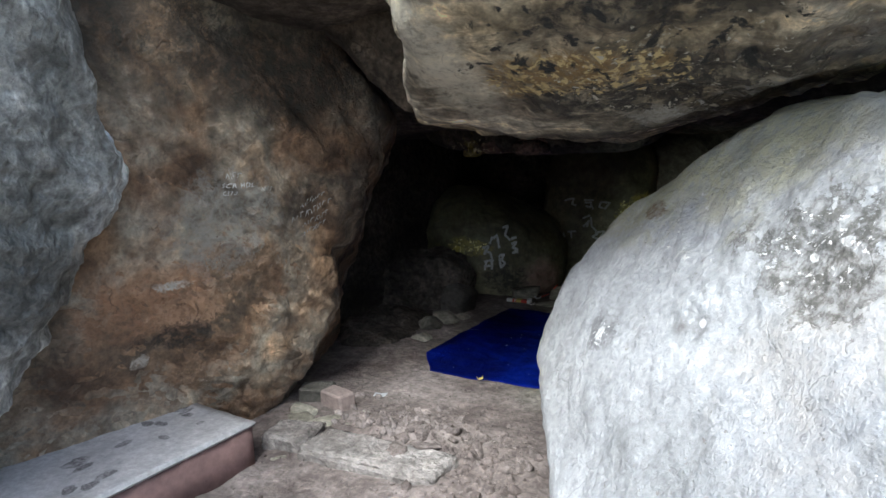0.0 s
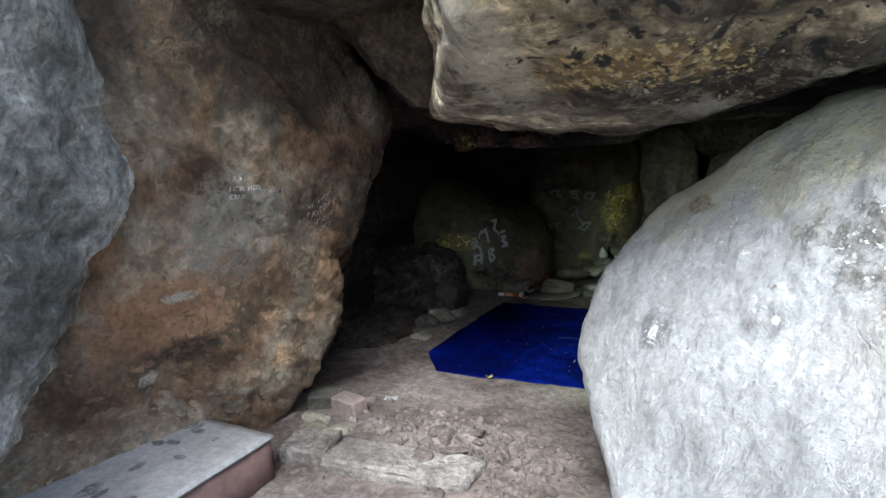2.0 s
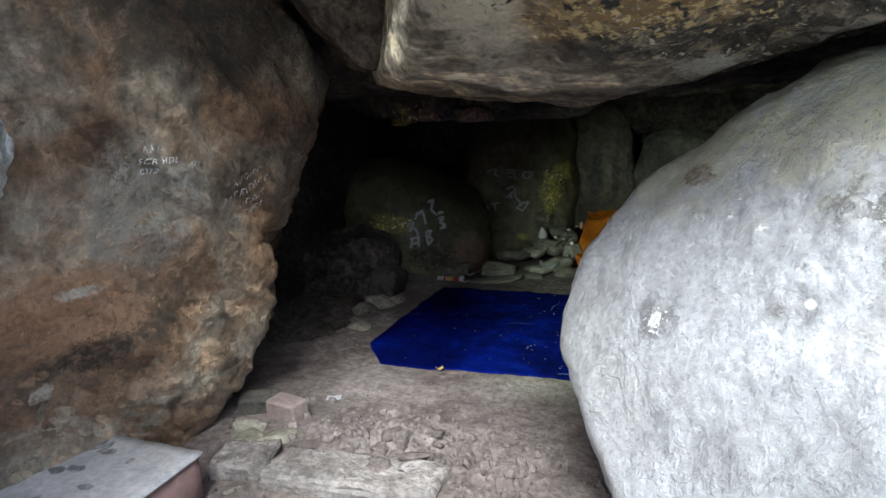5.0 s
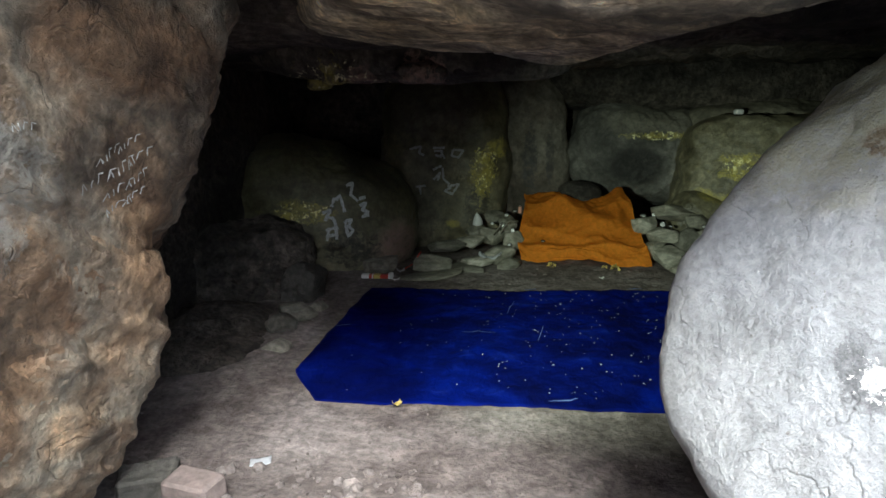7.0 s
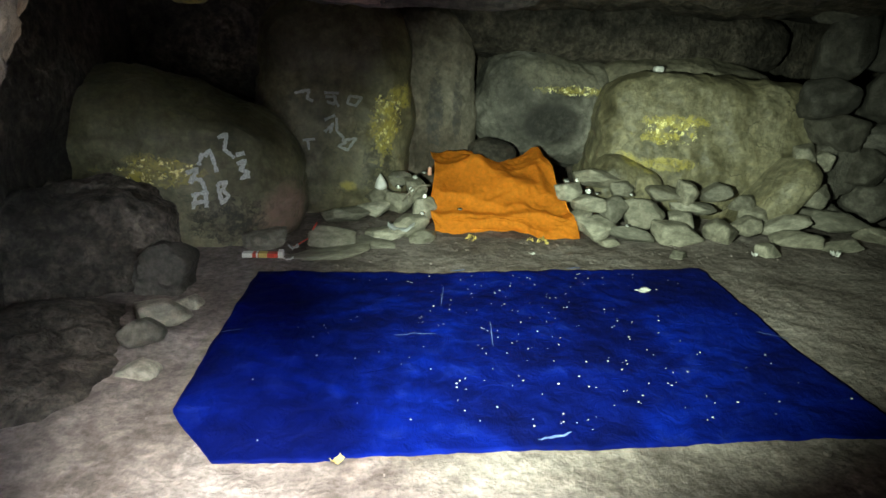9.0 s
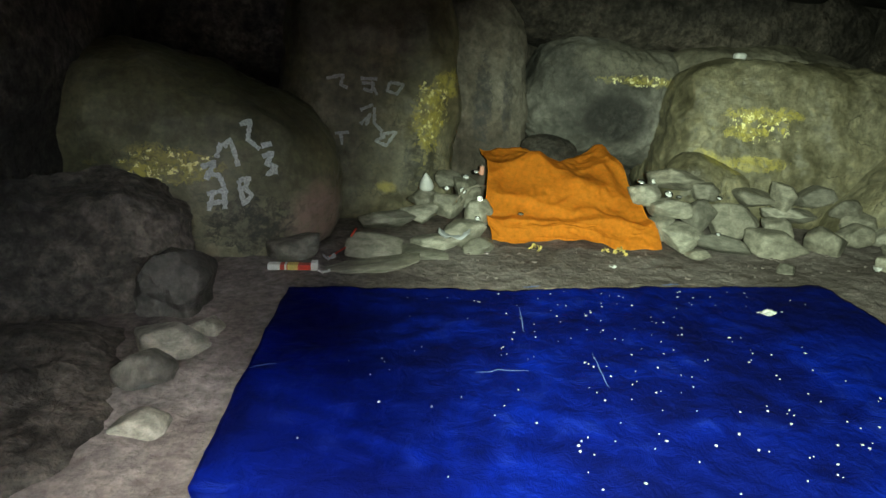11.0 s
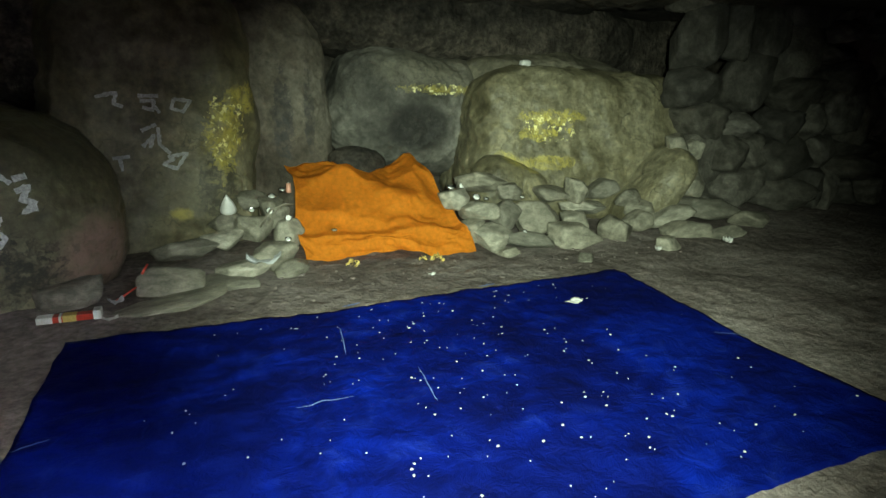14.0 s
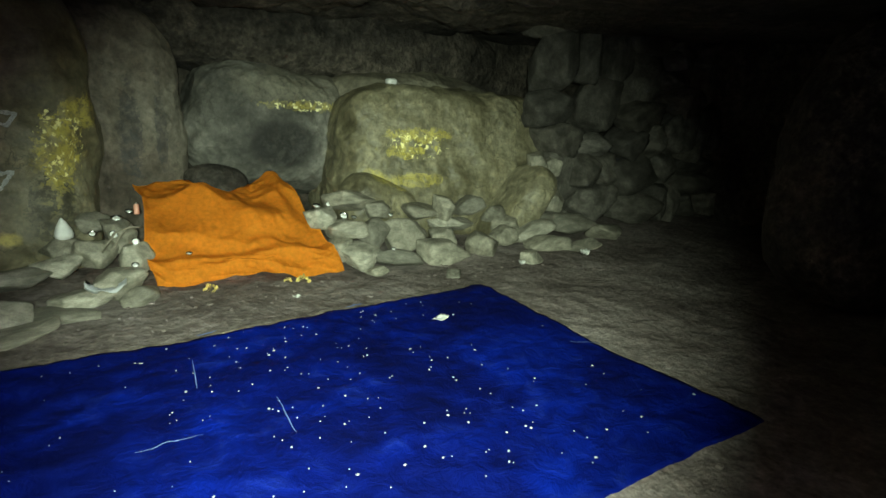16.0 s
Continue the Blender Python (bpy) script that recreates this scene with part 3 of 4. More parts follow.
ROCK_5 = rock_mat("gold_patched_rock", OLIVE, [(YELLOW, (1.15, 7.3, 0.86), (0.3, 0.5, 0.07), 1.3, 0.95), (YELLOW, (1.0, 7.3, 0.74), (0.2, 0.5, 0.05), 1.4, 0.9), (YELLOW, (1.05, 7.3, 0.5), (0.35, 0.5, 0.06), 1.3, 0.7),
                                              (YELLOW, (0.72, 7.3, 0.55), (0.08, 0.5, 0.05), 0.8, 0.8)], gloss=0.6, rough=0.5, grain=0.65, bump=0.5, cracks=0.9, flecks=[((0.95, 0.88, 0.4), (1.1, 7.3, 0.78), (0.45, 0.6, 0.2), 26, 0.43), (YELLOW, (1.1, 7.3, 0.78), (0.45, 0.6, 0.2), 15, 0.41)])
for c, r, tn, mt, sd, lab, ex in (
    ((-3.05, 7.2, 0.28), (0.98, 0.72, 0.85), (0, 24, 0), ROCK_1, 11, "mossy olive boulder with chalk signs in the back wall", 2.6),
    ((-1.85, 8.3, 0.72), (0.7, 0.75, 1.1), (-8, 0, 0), ROCK_2, 12, "tall olive boulder with bright yellow lichen and chalk signs", 4.0),
    ((-1.1, 8.7, 0.8), (0.58, 0.62, 1.05), (-4, 0, 12), ROCK_3, 13, "brown boulder with dark water streaks", 4.0),
    ((0.36, 8.62, 0.85), (0.84, 0.62, 0.58), (0, 14, 0), ROCK_4, 14, "round grey boulder with a hollow's shade painted on", 2.6),
    ((1.74, 8.05, 0.5), (1.16, 0.74, 0.7), (-10, 2, -4), ROCK_5, 15, "wide olive boulder with golden yellow patches", 5.0),
    ((1.62, 8.62, 1.08), (1.0, 0.72, 0.34), (0, 3, -3), ROCK_4B, 18, "broad olive-brown rock shelf over the painted dark hollow", 2.6),
    # Upper two rocks: dark material stands in for the torch beam's falloff.
    ((0.9, 9.0, 1.62), (2.0, 0.85, 0.42), (0, 3, 0), DARK_ROCK, 16, "long rock lying above the back wall, beam falloff put in its dark colour", 3.0),
    ((-2.6, 8.6, 1.5), (1.4, 0.8, 0.6), (0, 6, 0), DARK_ROCK, 17, "rock above the olive boulders, beam falloff put in its dark colour", 3.0),
):
    thing("cave_boulder", rock(c, r, tn, e=ex, sub=7, seed=sd, big=0.07 if r[2] > 0.1 else 0.02, mid=0.035 if r[2] > 0.1 else 0.012, small=0.005), mt, lab, "boulder", "", "back wall boulders")
thing("cave_boulder", rock((-0.42, 7.8, 0.49), (0.22, 0.16, 0.115), (0, 8, 10), seed=21, sub=6, big=0.03, mid=0.015), DARK_ROCK, "dark rounded stone behind the saffron cloth", "boulder", "", "back wall boulders")
thing("cave_boulder", rock((1.98, 7.12, 0.26), (0.17, 0.3, 0.44), (0, 38, -10), seed=22, sub=6, big=0.03, mid=0.015), ROCK_5, "slab of rock leaning against the gold-patched boulder", "boulder", "", "back wall boulders")
thing("cave_boulder", rock((0.72, 7.35, 0.3), (0.32, 0.22, 0.24), (0, 20, 0), seed=23, sub=6, big=0.03, mid=0.015), ROCK_5, "squat olive rock at the foot of the back wall", "boulder", "", "back wall boulders")
thing("cave_boulder", rock((-2.75, 5.86, 0.06), (0.19, 0.22, 0.22), (0, 10, 0), seed=24, sub=6, big=0.05, mid=0.05), SHADED_STONE, "grey worn rock beside the blue sheet", "boulder", "", "side rocks")
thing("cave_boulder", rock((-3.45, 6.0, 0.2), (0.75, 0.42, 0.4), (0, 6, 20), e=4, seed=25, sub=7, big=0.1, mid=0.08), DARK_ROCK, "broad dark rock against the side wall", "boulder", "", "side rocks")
# Ledge coloured dark in place of the leaning boulder's shadow.
thing("cave_boulder", rock((-3.05, 5.0, -0.02), (0.42, 0.6, 0.13), (0, 10, 8), e=2.2, seed=26, sub=6, big=0.09, mid=0.08), DARK_ROCK, "low ledge of rock beside the blue sheet, shadow put in its colour", "boulder", "", "side rocks")
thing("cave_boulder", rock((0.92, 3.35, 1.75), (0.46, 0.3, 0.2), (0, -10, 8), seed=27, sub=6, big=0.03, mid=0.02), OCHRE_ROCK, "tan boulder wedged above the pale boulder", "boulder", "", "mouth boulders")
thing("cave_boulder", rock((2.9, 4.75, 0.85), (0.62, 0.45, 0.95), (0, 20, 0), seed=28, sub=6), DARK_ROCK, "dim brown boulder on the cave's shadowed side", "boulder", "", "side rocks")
LEDGE_MAT = rock_mat("pink_yellow_ledge_rock", [(0.36, (0.02, 0.018, 0.015)), (0.5, (0.05, 0.045, 0.038)), (0.64, (0.09, 0.08, 0.068))], [(YELLOW, (-2.45, 5.6, 1.6), (0.2, 0.3, 0.25), 1.4, 0.5), (YELLOW, (-2.2, 5.2, 1.6), (0.1, 0.15, 0.2), 1.4, 0.5), (PINK, (-1.65, 5.1, 1.6), (0.16, 0.2, 0.2), 1.0, 0.8), (PINK, (-2.0, 5.2, 1.6), (0.13, 0.15, 0.2), 1.0, 0.7)],
                     flecks=[((0.6, 0.55, 0.35), (-2.2, 5.3, 1.6), (0.6, 0.5, 0.3), 24, 0.42)])
LEDGE = tagged(new("roof_ledge"), "rough ledge hanging under the roof with pink and yellow patches", "rock ledge")
part("slab", rock((-1.75, 5.5, 1.83), (1.1, 0.42, 0.2), (6, 3, -6), seed=31, sub=7, big=0.03, mid=0.045), LEDGE_MAT, LEDGE)
for x, y, z, a, b, c, tn, sd in ((-2.42, 5.62, 1.64, 0.09, 0.08, 0.05, 10, 61), (-2.2, 5.22, 1.66, 0.1, 0.08, 0.05, -20, 62), (-1.98, 5.2, 1.67, 0.12, 0.07, 0.04, 0, 63), (-1.63, 5.12, 1.66, 0.15, 0.09, 0.06, 12, 64), (-1.35, 5.15, 1.68, 0.1, 0.08, 0.05, 0, 65)):
    part("stone", rock((x, y, z), (a, b, c), (0, 0, tn), seed=sd, sub=5, big=0.02, mid=0.015), LEDGE_MAT, LEDGE)


# ---- loose stones ----
def stone_mesh(seed, material, sub=4):
    rnd = random.Random(seed)
    faces = []
    for k in range(11):
        d = Vector((rnd.gauss(0, 1), rnd.gauss(0, 1), rnd.gauss(0, 1))).normalized()
        faces.append((*d, rnd.uniform(0.72, 1.0)))
    faces += [(1, 0, 0, 1), (-1, 0, 0, 1), (0, 1, 0, 1), (0, -1, 0, 1), (0, 0, 1, 0.95), (0, 0, -1, 0.95)]
    bm = boulder((0, 0, 0), faces, sub=sub, p=34, big=0.05, mid=0.03, small=0.012, seed=seed)
    return mesh_of("stone", bm, material)


STONES = [stone_mesh(s, STONE) for s in range(40, 52)] + [stone_mesh(s, SHADED_STONE) for s in range(52, 64)] + [stone_mesh(s, EARTH) for s in range(64, 72)]
rnd = random.Random(5)


def put_stone(x, y, z, a, b, c, turn=None, label="grey angular rubble stone in the pile", group="rubble along the back wall", parent=None, i=None, tip=12):
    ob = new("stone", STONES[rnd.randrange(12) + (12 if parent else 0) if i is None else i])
    ob.matrix_world = pose(x, y, z, rnd.uniform(-tip, tip), rnd.uniform(-tip, tip), rnd.uniform(-40, 40) if turn is None else turn) @ Matrix.Diagonal((a, b, c, 1))
    if parent:
        ob.parent = parent
    else:
        tagged(ob, label, "stone", group)
    return ob


for x, y, z, a, b, c, tn in (
    (0.24, 6.98, 0.24, 0.14, 0.12, 0.07, 0), (0.48, 6.98, 0.2, 0.13, 0.12, 0.11, 20), (0.74, 6.95, 0.16, 0.17, 0.13, 0.13, -35), (1.12, 6.98, 0.33, 0.09, 0.09, 0.09, 0),
    (1.2, 6.98, 0.2, 0.2, 0.12, 0.055, 5), (0.95, 6.72, 0.05, 0.19, 0.13, 0.1, 8), (1.32, 6.75, 0.06, 0.15, 0.12, 0.12, 40), (1.58, 6.78, 0.1, 0.11, 0.1, 0.1, 10),
    (1.92, 6.8, 0.12, 0.24, 0.12, 0.08, 4), (1.88, 6.6, 0.03, 0.2, 0.1, 0.09, -6), (2.2, 6.5, 0.0, 0.19, 0.09, 0.05, 5), (0.3, 6.8, 0.08, 0.15, 0.11, 0.07, 12),
    (0.55, 6.74, 0.05, 0.2, 0.1, 0.07, -10), (0.2, 6.95, 0.12, 0.12, 0.1, 0.09, 30), (0.78, 6.36, -0.01, 0.09, 0.06, 0.05, 60), (1.5, 6.35, 0.01, 0.09, 0.07, 0.09, 30),
    (1.42, 7.05, 0.32, 0.14, 0.1, 0.09, 0), (1.66, 7.0, 0.24, 0.1, 0.09, 0.08, 15), (0.95, 7.1, 0.3, 0.16, 0.12, 0.07, 0), (0.4, 7.2, 0.4, 0.2, 0.15, 0.08, 0),
    (2.25, 6.95, 0.32, 0.14, 0.1, 0.09, 0), (2.2, 7.1, 0.62, 0.1, 0.09, 0.12, 0), (2.38, 7.1, 0.6, 0.09, 0.08, 0.1, 50), (2.5, 6.9, 0.1, 0.3, 0.15, 0.1, 0),
    (2.75, 6.7, 0.04, 0.18, 0.12, 0.08, 0), (0.12, 7.1, 0.3, 0.12, 0.1, 0.08, 0), (1.05, 6.9, 0.12, 0.12, 0.1, 0.08, 70), (0.6, 7.15, 0.33, 0.12, 0.1, 0.07, 15),
    (0.36, 6.68, -0.01, 0.09, 0.08, 0.05, 0), (1.75, 6.95, 0.14, 0.13, 0.12, 0.1, 33),
):
    put_stone(x, y, z, a, b, c, tn)
for x, y, z, a, b, c, tn in (
    (-1.82, 6.62, 0.06, 0.17, 0.1, 0.085, 8), (-1.72, 6.95, 0.14, 0.2, 0.1, 0.06, 12), (-1.5, 7.05, 0.16, 0.13, 0.1, 0.06, 0), (-1.45, 7.22, 0.24, 0.11, 0.1, 0.06, 20), (-1.3, 7.1, 0.2, 0.12, 0.1, 0.09, 5),
    (-1.22, 6.85, 0.08, 0.16, 0.12, 0.09, 30), (-1.4, 6.78, 0.04, 0.18, 0.12, 0.05, -10), (-1.55, 6.65, 0.0, 0.2, 0.12, 0.04, 0), (-1.15, 7.2, 0.28, 0.1, 0.1, 0.09, 0), (-1.12, 7.02, 0.18, 0.1, 0.09, 0.09, 44),
    (-1.28, 7.35, 0.34, 0.1, 0.08, 0.07, 0), (-1.85, 6.42, -0.005, 0.32, 0.12, 0.03, 2), (-1.13, 6.75, 0.02, 0.11, 0.09, 0.06, 0), (-2.62, 5.35, 0.03, 0.13, 0.1, 0.09, 30), (-2.66, 5.1, 0.05, 0.1, 0.12, 0.08, 0),
    (-2.55, 5.55, 0.0, 0.08, 0.09, 0.06, 0), (-2.58, 4.8, 0.01, 0.09, 0.07, 0.05, 0), (-2.3, 6.62, 0.03, 0.16, 0.12, 0.08, 0),
):
    put_stone(x, y, z, a, b, c, tn)

# dry-stone wall on the shadowed side, its dimness put into the stone colour
DRY_WALL = tagged(new("dry_stone_wall"), "dry wall of stacked stones closing the cave's side, dimness put in their colour", "stone wall")
x = 2.3
while x < 4.9:
    wid = rnd.uniform(0.2, 0.34)
    z = rnd.uniform(-0.05, 0.05)
    while z < 1.95:
        hgt = rnd.choice((0.09, 0.12, 0.15, 0.2, 0.26))
        w1 = wid * rnd.uniform(0.75, 1.15)
        split = rnd.random() < 0.35
        for k in range(2 if split else 1):
            xx = x + wid + ((k - 0.5) * wid if split else rnd.uniform(-0.07, 0.07))
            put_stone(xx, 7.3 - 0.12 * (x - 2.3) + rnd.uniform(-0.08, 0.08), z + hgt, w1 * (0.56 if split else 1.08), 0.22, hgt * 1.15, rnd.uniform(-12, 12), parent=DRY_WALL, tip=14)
        z += hgt * 1.85
    x += wid * 1.75

# ---- blue sheet ----
SHEET = tagged(new("floor_sheet"), "deep blue worn carpet sheet spread on the cave floor", "carpet")


def sheet_xy(u, v):
    y = 4.17 + 1.9 * v - 0.04 * u * (1 - v)
    left = -2.12 - 0.23 * min(1.0, v / 0.175) + 0.09 * max(0.0, v - 0.175) / 0.825
    right = 0.79 - 0.12 * (1 - v) ** 0.7
    y += 0.06 * (2 * u - 1) ** 2 * v ** 4 - 0.05 * v ** 4
    y += (0.012 * noise.noise(Vector((u * 16, 3.0, 0))) + 0.006 * noise.noise(Vector((u * 60, 9.0, 0)))) * (1 if v < 0.5 else -1) * abs(v - 0.5) * 2
    return left + (right - left) * u + 0.012 * noise.noise(Vector((5.0, v * 12, 0))) * abs(u - 0.5) * 2, y


def sheet_height(x, y):
    p = Vector((x, y, 0))
    return ground_height(x, y) + 0.009 + 0.005 * noise.noise(p * 3.0) + 0.004 * abs(noise.noise(Vector((x * 2.0 + y, y * 7.0 - x * 2.0, 4))))


bm = bmesh.new()
NU, NV = 150, 96
rows = []
for j in range(NV + 1):
    row = []
    for i in range(NU + 1):
        x, y = sheet_xy(i / NU, j / NV)
        row.append(bm.verts.new((x, y, sheet_height(x, y))))
    rows.append(row)
for j in range(NV):
    for i in range(NU):
        bm.faces.new((rows[j][i], rows[j][i + 1], rows[j + 1][i + 1], rows[j + 1][i]))
rim = [rows[0][i] for i in range(NU + 1)] + [rows[j][NU] for j in range(1, NV + 1)] + [rows[NV][i] for i in range(NU - 1, -1, -1)] + [rows[j][0] for j in range(NV - 1, 0, -1)]
low = [bm.verts.new(v.co - Vector((0, 0, 0.014))) for v in rim]
for a in range(len(rim)):
    b = (a + 1) % len(rim)
    bm.faces.new((rim[b], rim[a], low[a], low[b]))
part("fabric", bm, BLUE, SHEET)


def flake(bm, x, y, z, r, rn, thick=0.003):
    n = rn.randrange(5, 8)
    a0 = rn.uniform(0, 6.28)
    top = [bm.verts.new((x + r * rn.uniform(0.6, 1.2) * math.cos(a0 + 6.283 * k / n), y + r * rn.uniform(0.6, 1.2) * math.sin(a0 + 6.283 * k / n), z + thick)) for k in range(n)]
    bot = [bm.verts.new(v.co - Vector((0, 0, thick))) for v in top]
    bm.faces.new(top)
    for k in range(n):
        bm.faces.new((top[(k + 1) % n], top[k], bot[k], bot[(k + 1) % n]))


rs = random.Random(9)
bm = bmesh.new()
for k in range(210):
    x = rs.gauss(-0.75, 0.45) if k < 140 else rs.uniform(-2.2, 0.7)
    y = rs.uniform(4.25, 6.0)
    if -2.1 < x < 0.7:
        flake(bm, x, y, sheet_height(x, y) + 0.001, rs.choice((0.002, 0.0025, 0.003, 0.004, 0.0055)), rs)
tagged(new("crumbs", mesh_of("crumbs", bm, PALE_GREY, False)), "scattered white grains and crumbs on the blue sheet", "crumbs", "", "stuff")
for x0, y0, x1, y1, w in ((-1.42, 5.12, -1.2, 5.13, 0.006), (-0.88, 5.28, -0.93, 4.95, 0.004), (-1.08, 5.8, -1.13, 5.5, 0.004), (-2.3, 5.18, -2.2, 5.22, 0.006), (0.6, 5.1, 0.74, 5.02, 0.006), (-1.0, 6.06, -0.9, 6.07, 0.012), (-0.2, 6.05, -0.08, 6.07, 0.012), (-0.9, 4.2, -0.75, 4.24, 0.012)):
    bm = bmesh.new()
    prev = None
    for k in range(13):
        f = k / 12
        x, y = x0 + (x1 - x0) * f, y0 + (y1 - y0) * f + 0.012 * noise.noise(Vector((f * 5, x0, y0)))
        ww = 0.6 * w * (0.35 + 0.65 * math.sin(math.pi * f))
        n2 = Vector((-(y1 - y0), x1 - x0, 0)).normalized() * ww
        zz = sheet_height(x, y) + 0.003
        cur = (bm.verts.new((x + n2.x, y + n2.y, zz)), bm.verts.new((x - n2.x, y - n2.y, zz)))
        if prev:
            bm.faces.new((prev[0], prev[1], cur[1], cur[0]))
        prev = cur
    part("crease", bm, PALE_BLUE, SHEET, "pale worn crease", False)


def scrap(x, y, z, w, h, turn, mat, label, category="paper", curl=0.012, name="paper_scrap"):
    bm = bmesh.new()
    bmesh.ops.create_grid(bm, x_segments=8, y_segments=6, size=0.5)
    for v in bm.verts:
        u, t2 = v.co.x, v.co.y
        zz = curl * (4 * u * u + noise.noise(Vector((u * 4 + x, t2 * 4 + y, 0))) * 0.9 + 0.6)
        v.co = Vector((u * w, t2 * h, zz))
    bmesh.ops.solidify(bm, geom=bm.faces[:], thickness=0.0015)
    bm.transform(pose(x, y, z, 0, 0, turn))
    return thing(name, bm, mat, label, category)


scrap(0.17, 5.65, sheet_height(0.17, 5.65) + 0.002, 0.1, 0.055, 25, WHITE, "white folded paper scrap lying on the blue sheet")
scrap(-1.3, 6.72, 0.075, 0.2, 0.1, -10, PALE_GREY, "crumpled pale grey paper on the rubble", curl=0.035)
scrap(-1.67, 4.13, 0.002, 0.045, 0.03, 40, FLOWER, "small yellow petal on the dusty floor", "petal", name="petal")
scrap(-2.17, 3.58, ground_height(-2.17, 3.58) + 0.003, 0.09, 0.06, 20, PALE_GREY, "trodden white paper scrap on the floor", curl=0.004)
scrap(2.0, 6.28, 0.01, 0.06, 0.05, 0, WHITE, "crumpled white paper ball by the rubble", curl=0.03)
scrap(1.35, 6.3, 0.01, 0.04, 0.03, 0, WHITE, "tiny white paper scrap by the rubble", curl=0.02)
scrap(-0.35, 6.4, -0.005, 0.04, 0.03, 10, WHITE, "tiny white scrap before the altar", curl=0.01)

# litter of chips on the floor before the wall and at the mouth
bm = bmesh.new()
for k in range(70):
    x, y = rs.uniform(-2.0, 1.6), rs.uniform(6.2, 6.7)
    flake(bm, x, y, ground_height(x, y), rs.choice((0.004, 0.006, 0.01, 0.016)), rs, 0.008)
for k in range(420):
    x, y = rs.gauss(-1.4, 0.6), rs.gauss(3.0, 0.5)
    flake(bm, x, y, ground_height(x, y), rs.choice((0.004, 0.006, 0.009, 0.015)), rs, 0.009)
tagged(new("floor_grit", mesh_of("floor_grit", bm, EARTH, False)), "scattered grit and stone chips on the floor", "grit", "", "stuff")

# ---- altar and saffron cloth ----
thing("altar_stone", rock((-0.48, 7.5, 0.1), (0.44, 0.3, 0.27), (0, 0, 4), e=5, sub=6, seed=33, big=0.02, mid=0.02), ROCK_2, "rough stone block under the saffron cloth", "altar")


def cloth_point(u, v):
    """u across, v from the back edge (0) down to the front hem (1)."""
    prof = ((0.0, 7.72, 0.50), (0.3, 7.42, 0.46), (0.5, 7.14, 0.30), (0.68, 7.0, 0.18), (0.72, 6.93, 0.175), (1.0, 6.86, 0.02))
    for (v0, y0, z0), (v1, y1, z1) in zip(prof[:-1], prof[1:]):
        if v <= v1:
            k = (v - v0) / (v1 - v0)
            y, z = y0 + (y1 - y0) * k, z0 + (z1 - z0) * k
            break
    left = -0.99 - 0.05 * v + 0.03 * math.sin(v * 7)
    right = 0.0 + 0.14 * v
    x = left + (right - left) * u
    y -= 0.12 * u * v
    back = max(0.0, 1 - v * 2.2)
    z += back * (0.07 * math.exp(-((u - 0.97) / 0.1) ** 2) - 0.06 * math.exp(-((u - 0.62) / 0.16) ** 2) + 0.035 * math.exp(-((u - 0.28) / 0.2) ** 2))
    z += 0.095 * math.exp(-((u - 0.36) / 0.13) ** 2 - ((v - 0.36) / 0.16) ** 2)
    z += 0.065 * math.exp(-((u - 0.66) / 0.16) ** 2 - ((v - 0.45) / 0.1) ** 2)
    hem = max(0.0, (v - 0.7) / 0.3)
    z += hem * (0.035 * math.exp(-((u - 0.52) / 0.2) ** 2) - 0.035 * u + 0.02 * (1 - u))
    p = Vector((u * 5, v * 4, 2.0))
    r = noise.ridged_multi_fractal(Vector((u * 3.0 + v * 1.2, v * 4.0 - u, 1.0)), 1.0, 2.0, 3, 0.9, 2.0) - 1.0
    z += 0.026 * noise.fractal(p, 1.0, 2.0, 3) + 0.026 * r
    y += 0.014 * noise.fractal(p + Vector((9, 4, 1)), 1.0, 2.0, 3) - 0.018 * r
    x += 0.012 * noise.noise(Vector((v * 6, u * 3, 8.0)))
    return Vector((x, y, max(z, -0.01)))


bm = bmesh.new()
N = 110
g = [[bm.verts.new(cloth_point(i / N, j / N)) for i in range(N + 1)] for j in range(N + 1)]
for j in range(N):
    for i in range(N):
        bm.faces.new((g[j + 1][i], g[j + 1][i + 1], g[j][i + 1], g[j][i]))
bmesh.ops.solidify(bm, geom=bm.faces[:], thickness=0.003)
thing("saffron_cloth", bm, ORANGE, "crumpled saffron orange cloth draped over the altar stone", "cloth")


# ---- offerings ----
def lathe(profile, seg=20):
    bm = bmesh.new()
    rings = [[bm.verts.new((r * math.cos(6.28318 * k / seg), r * math.sin(6.28318 * k / seg), z)) for k in range(seg)] for r, z in profile]
    for a, b in zip(rings[:-1], rings[1:]):
        for k in range(seg):
            bm.faces.new((a[k], a[(k + 1) % seg], b[(k + 1) % seg], b[k]))
    bm.faces.new(rings[0][::-1])
    bm.faces.new(rings[-1])
    return bm


bm = lathe([(0.03, 0), (0.047, 0.006), (0.052, 0.025), (0.046, 0.05), (0.033, 0.08), (0.018, 0.105), (0.006, 0.122), (0.001, 0.127)])
bm.transform(pose(-1.44, 7.22, 0.285, 3, -4, 0))
thing("lime_cone", bm, WHITE, "small white drop-shaped cone standing on the rubble", "ornament")

bm = lathe([(0.018, 0), (0.028, 0.003), (0.034, 0.014), (0.035, 0.022), (0.032, 0.022), (0.028, 0.012), (0.004, 0.007)], 14)
LAMP_BOWL = mesh_of("bowl", bm, TIN)
bm = lathe([(0.004, 0.006), (0.026, 0.008), (0.027, 0.013), (0.004, 0.014)], 12)
LAMP_WAX = mesh_of("wax", bm, WHITE)


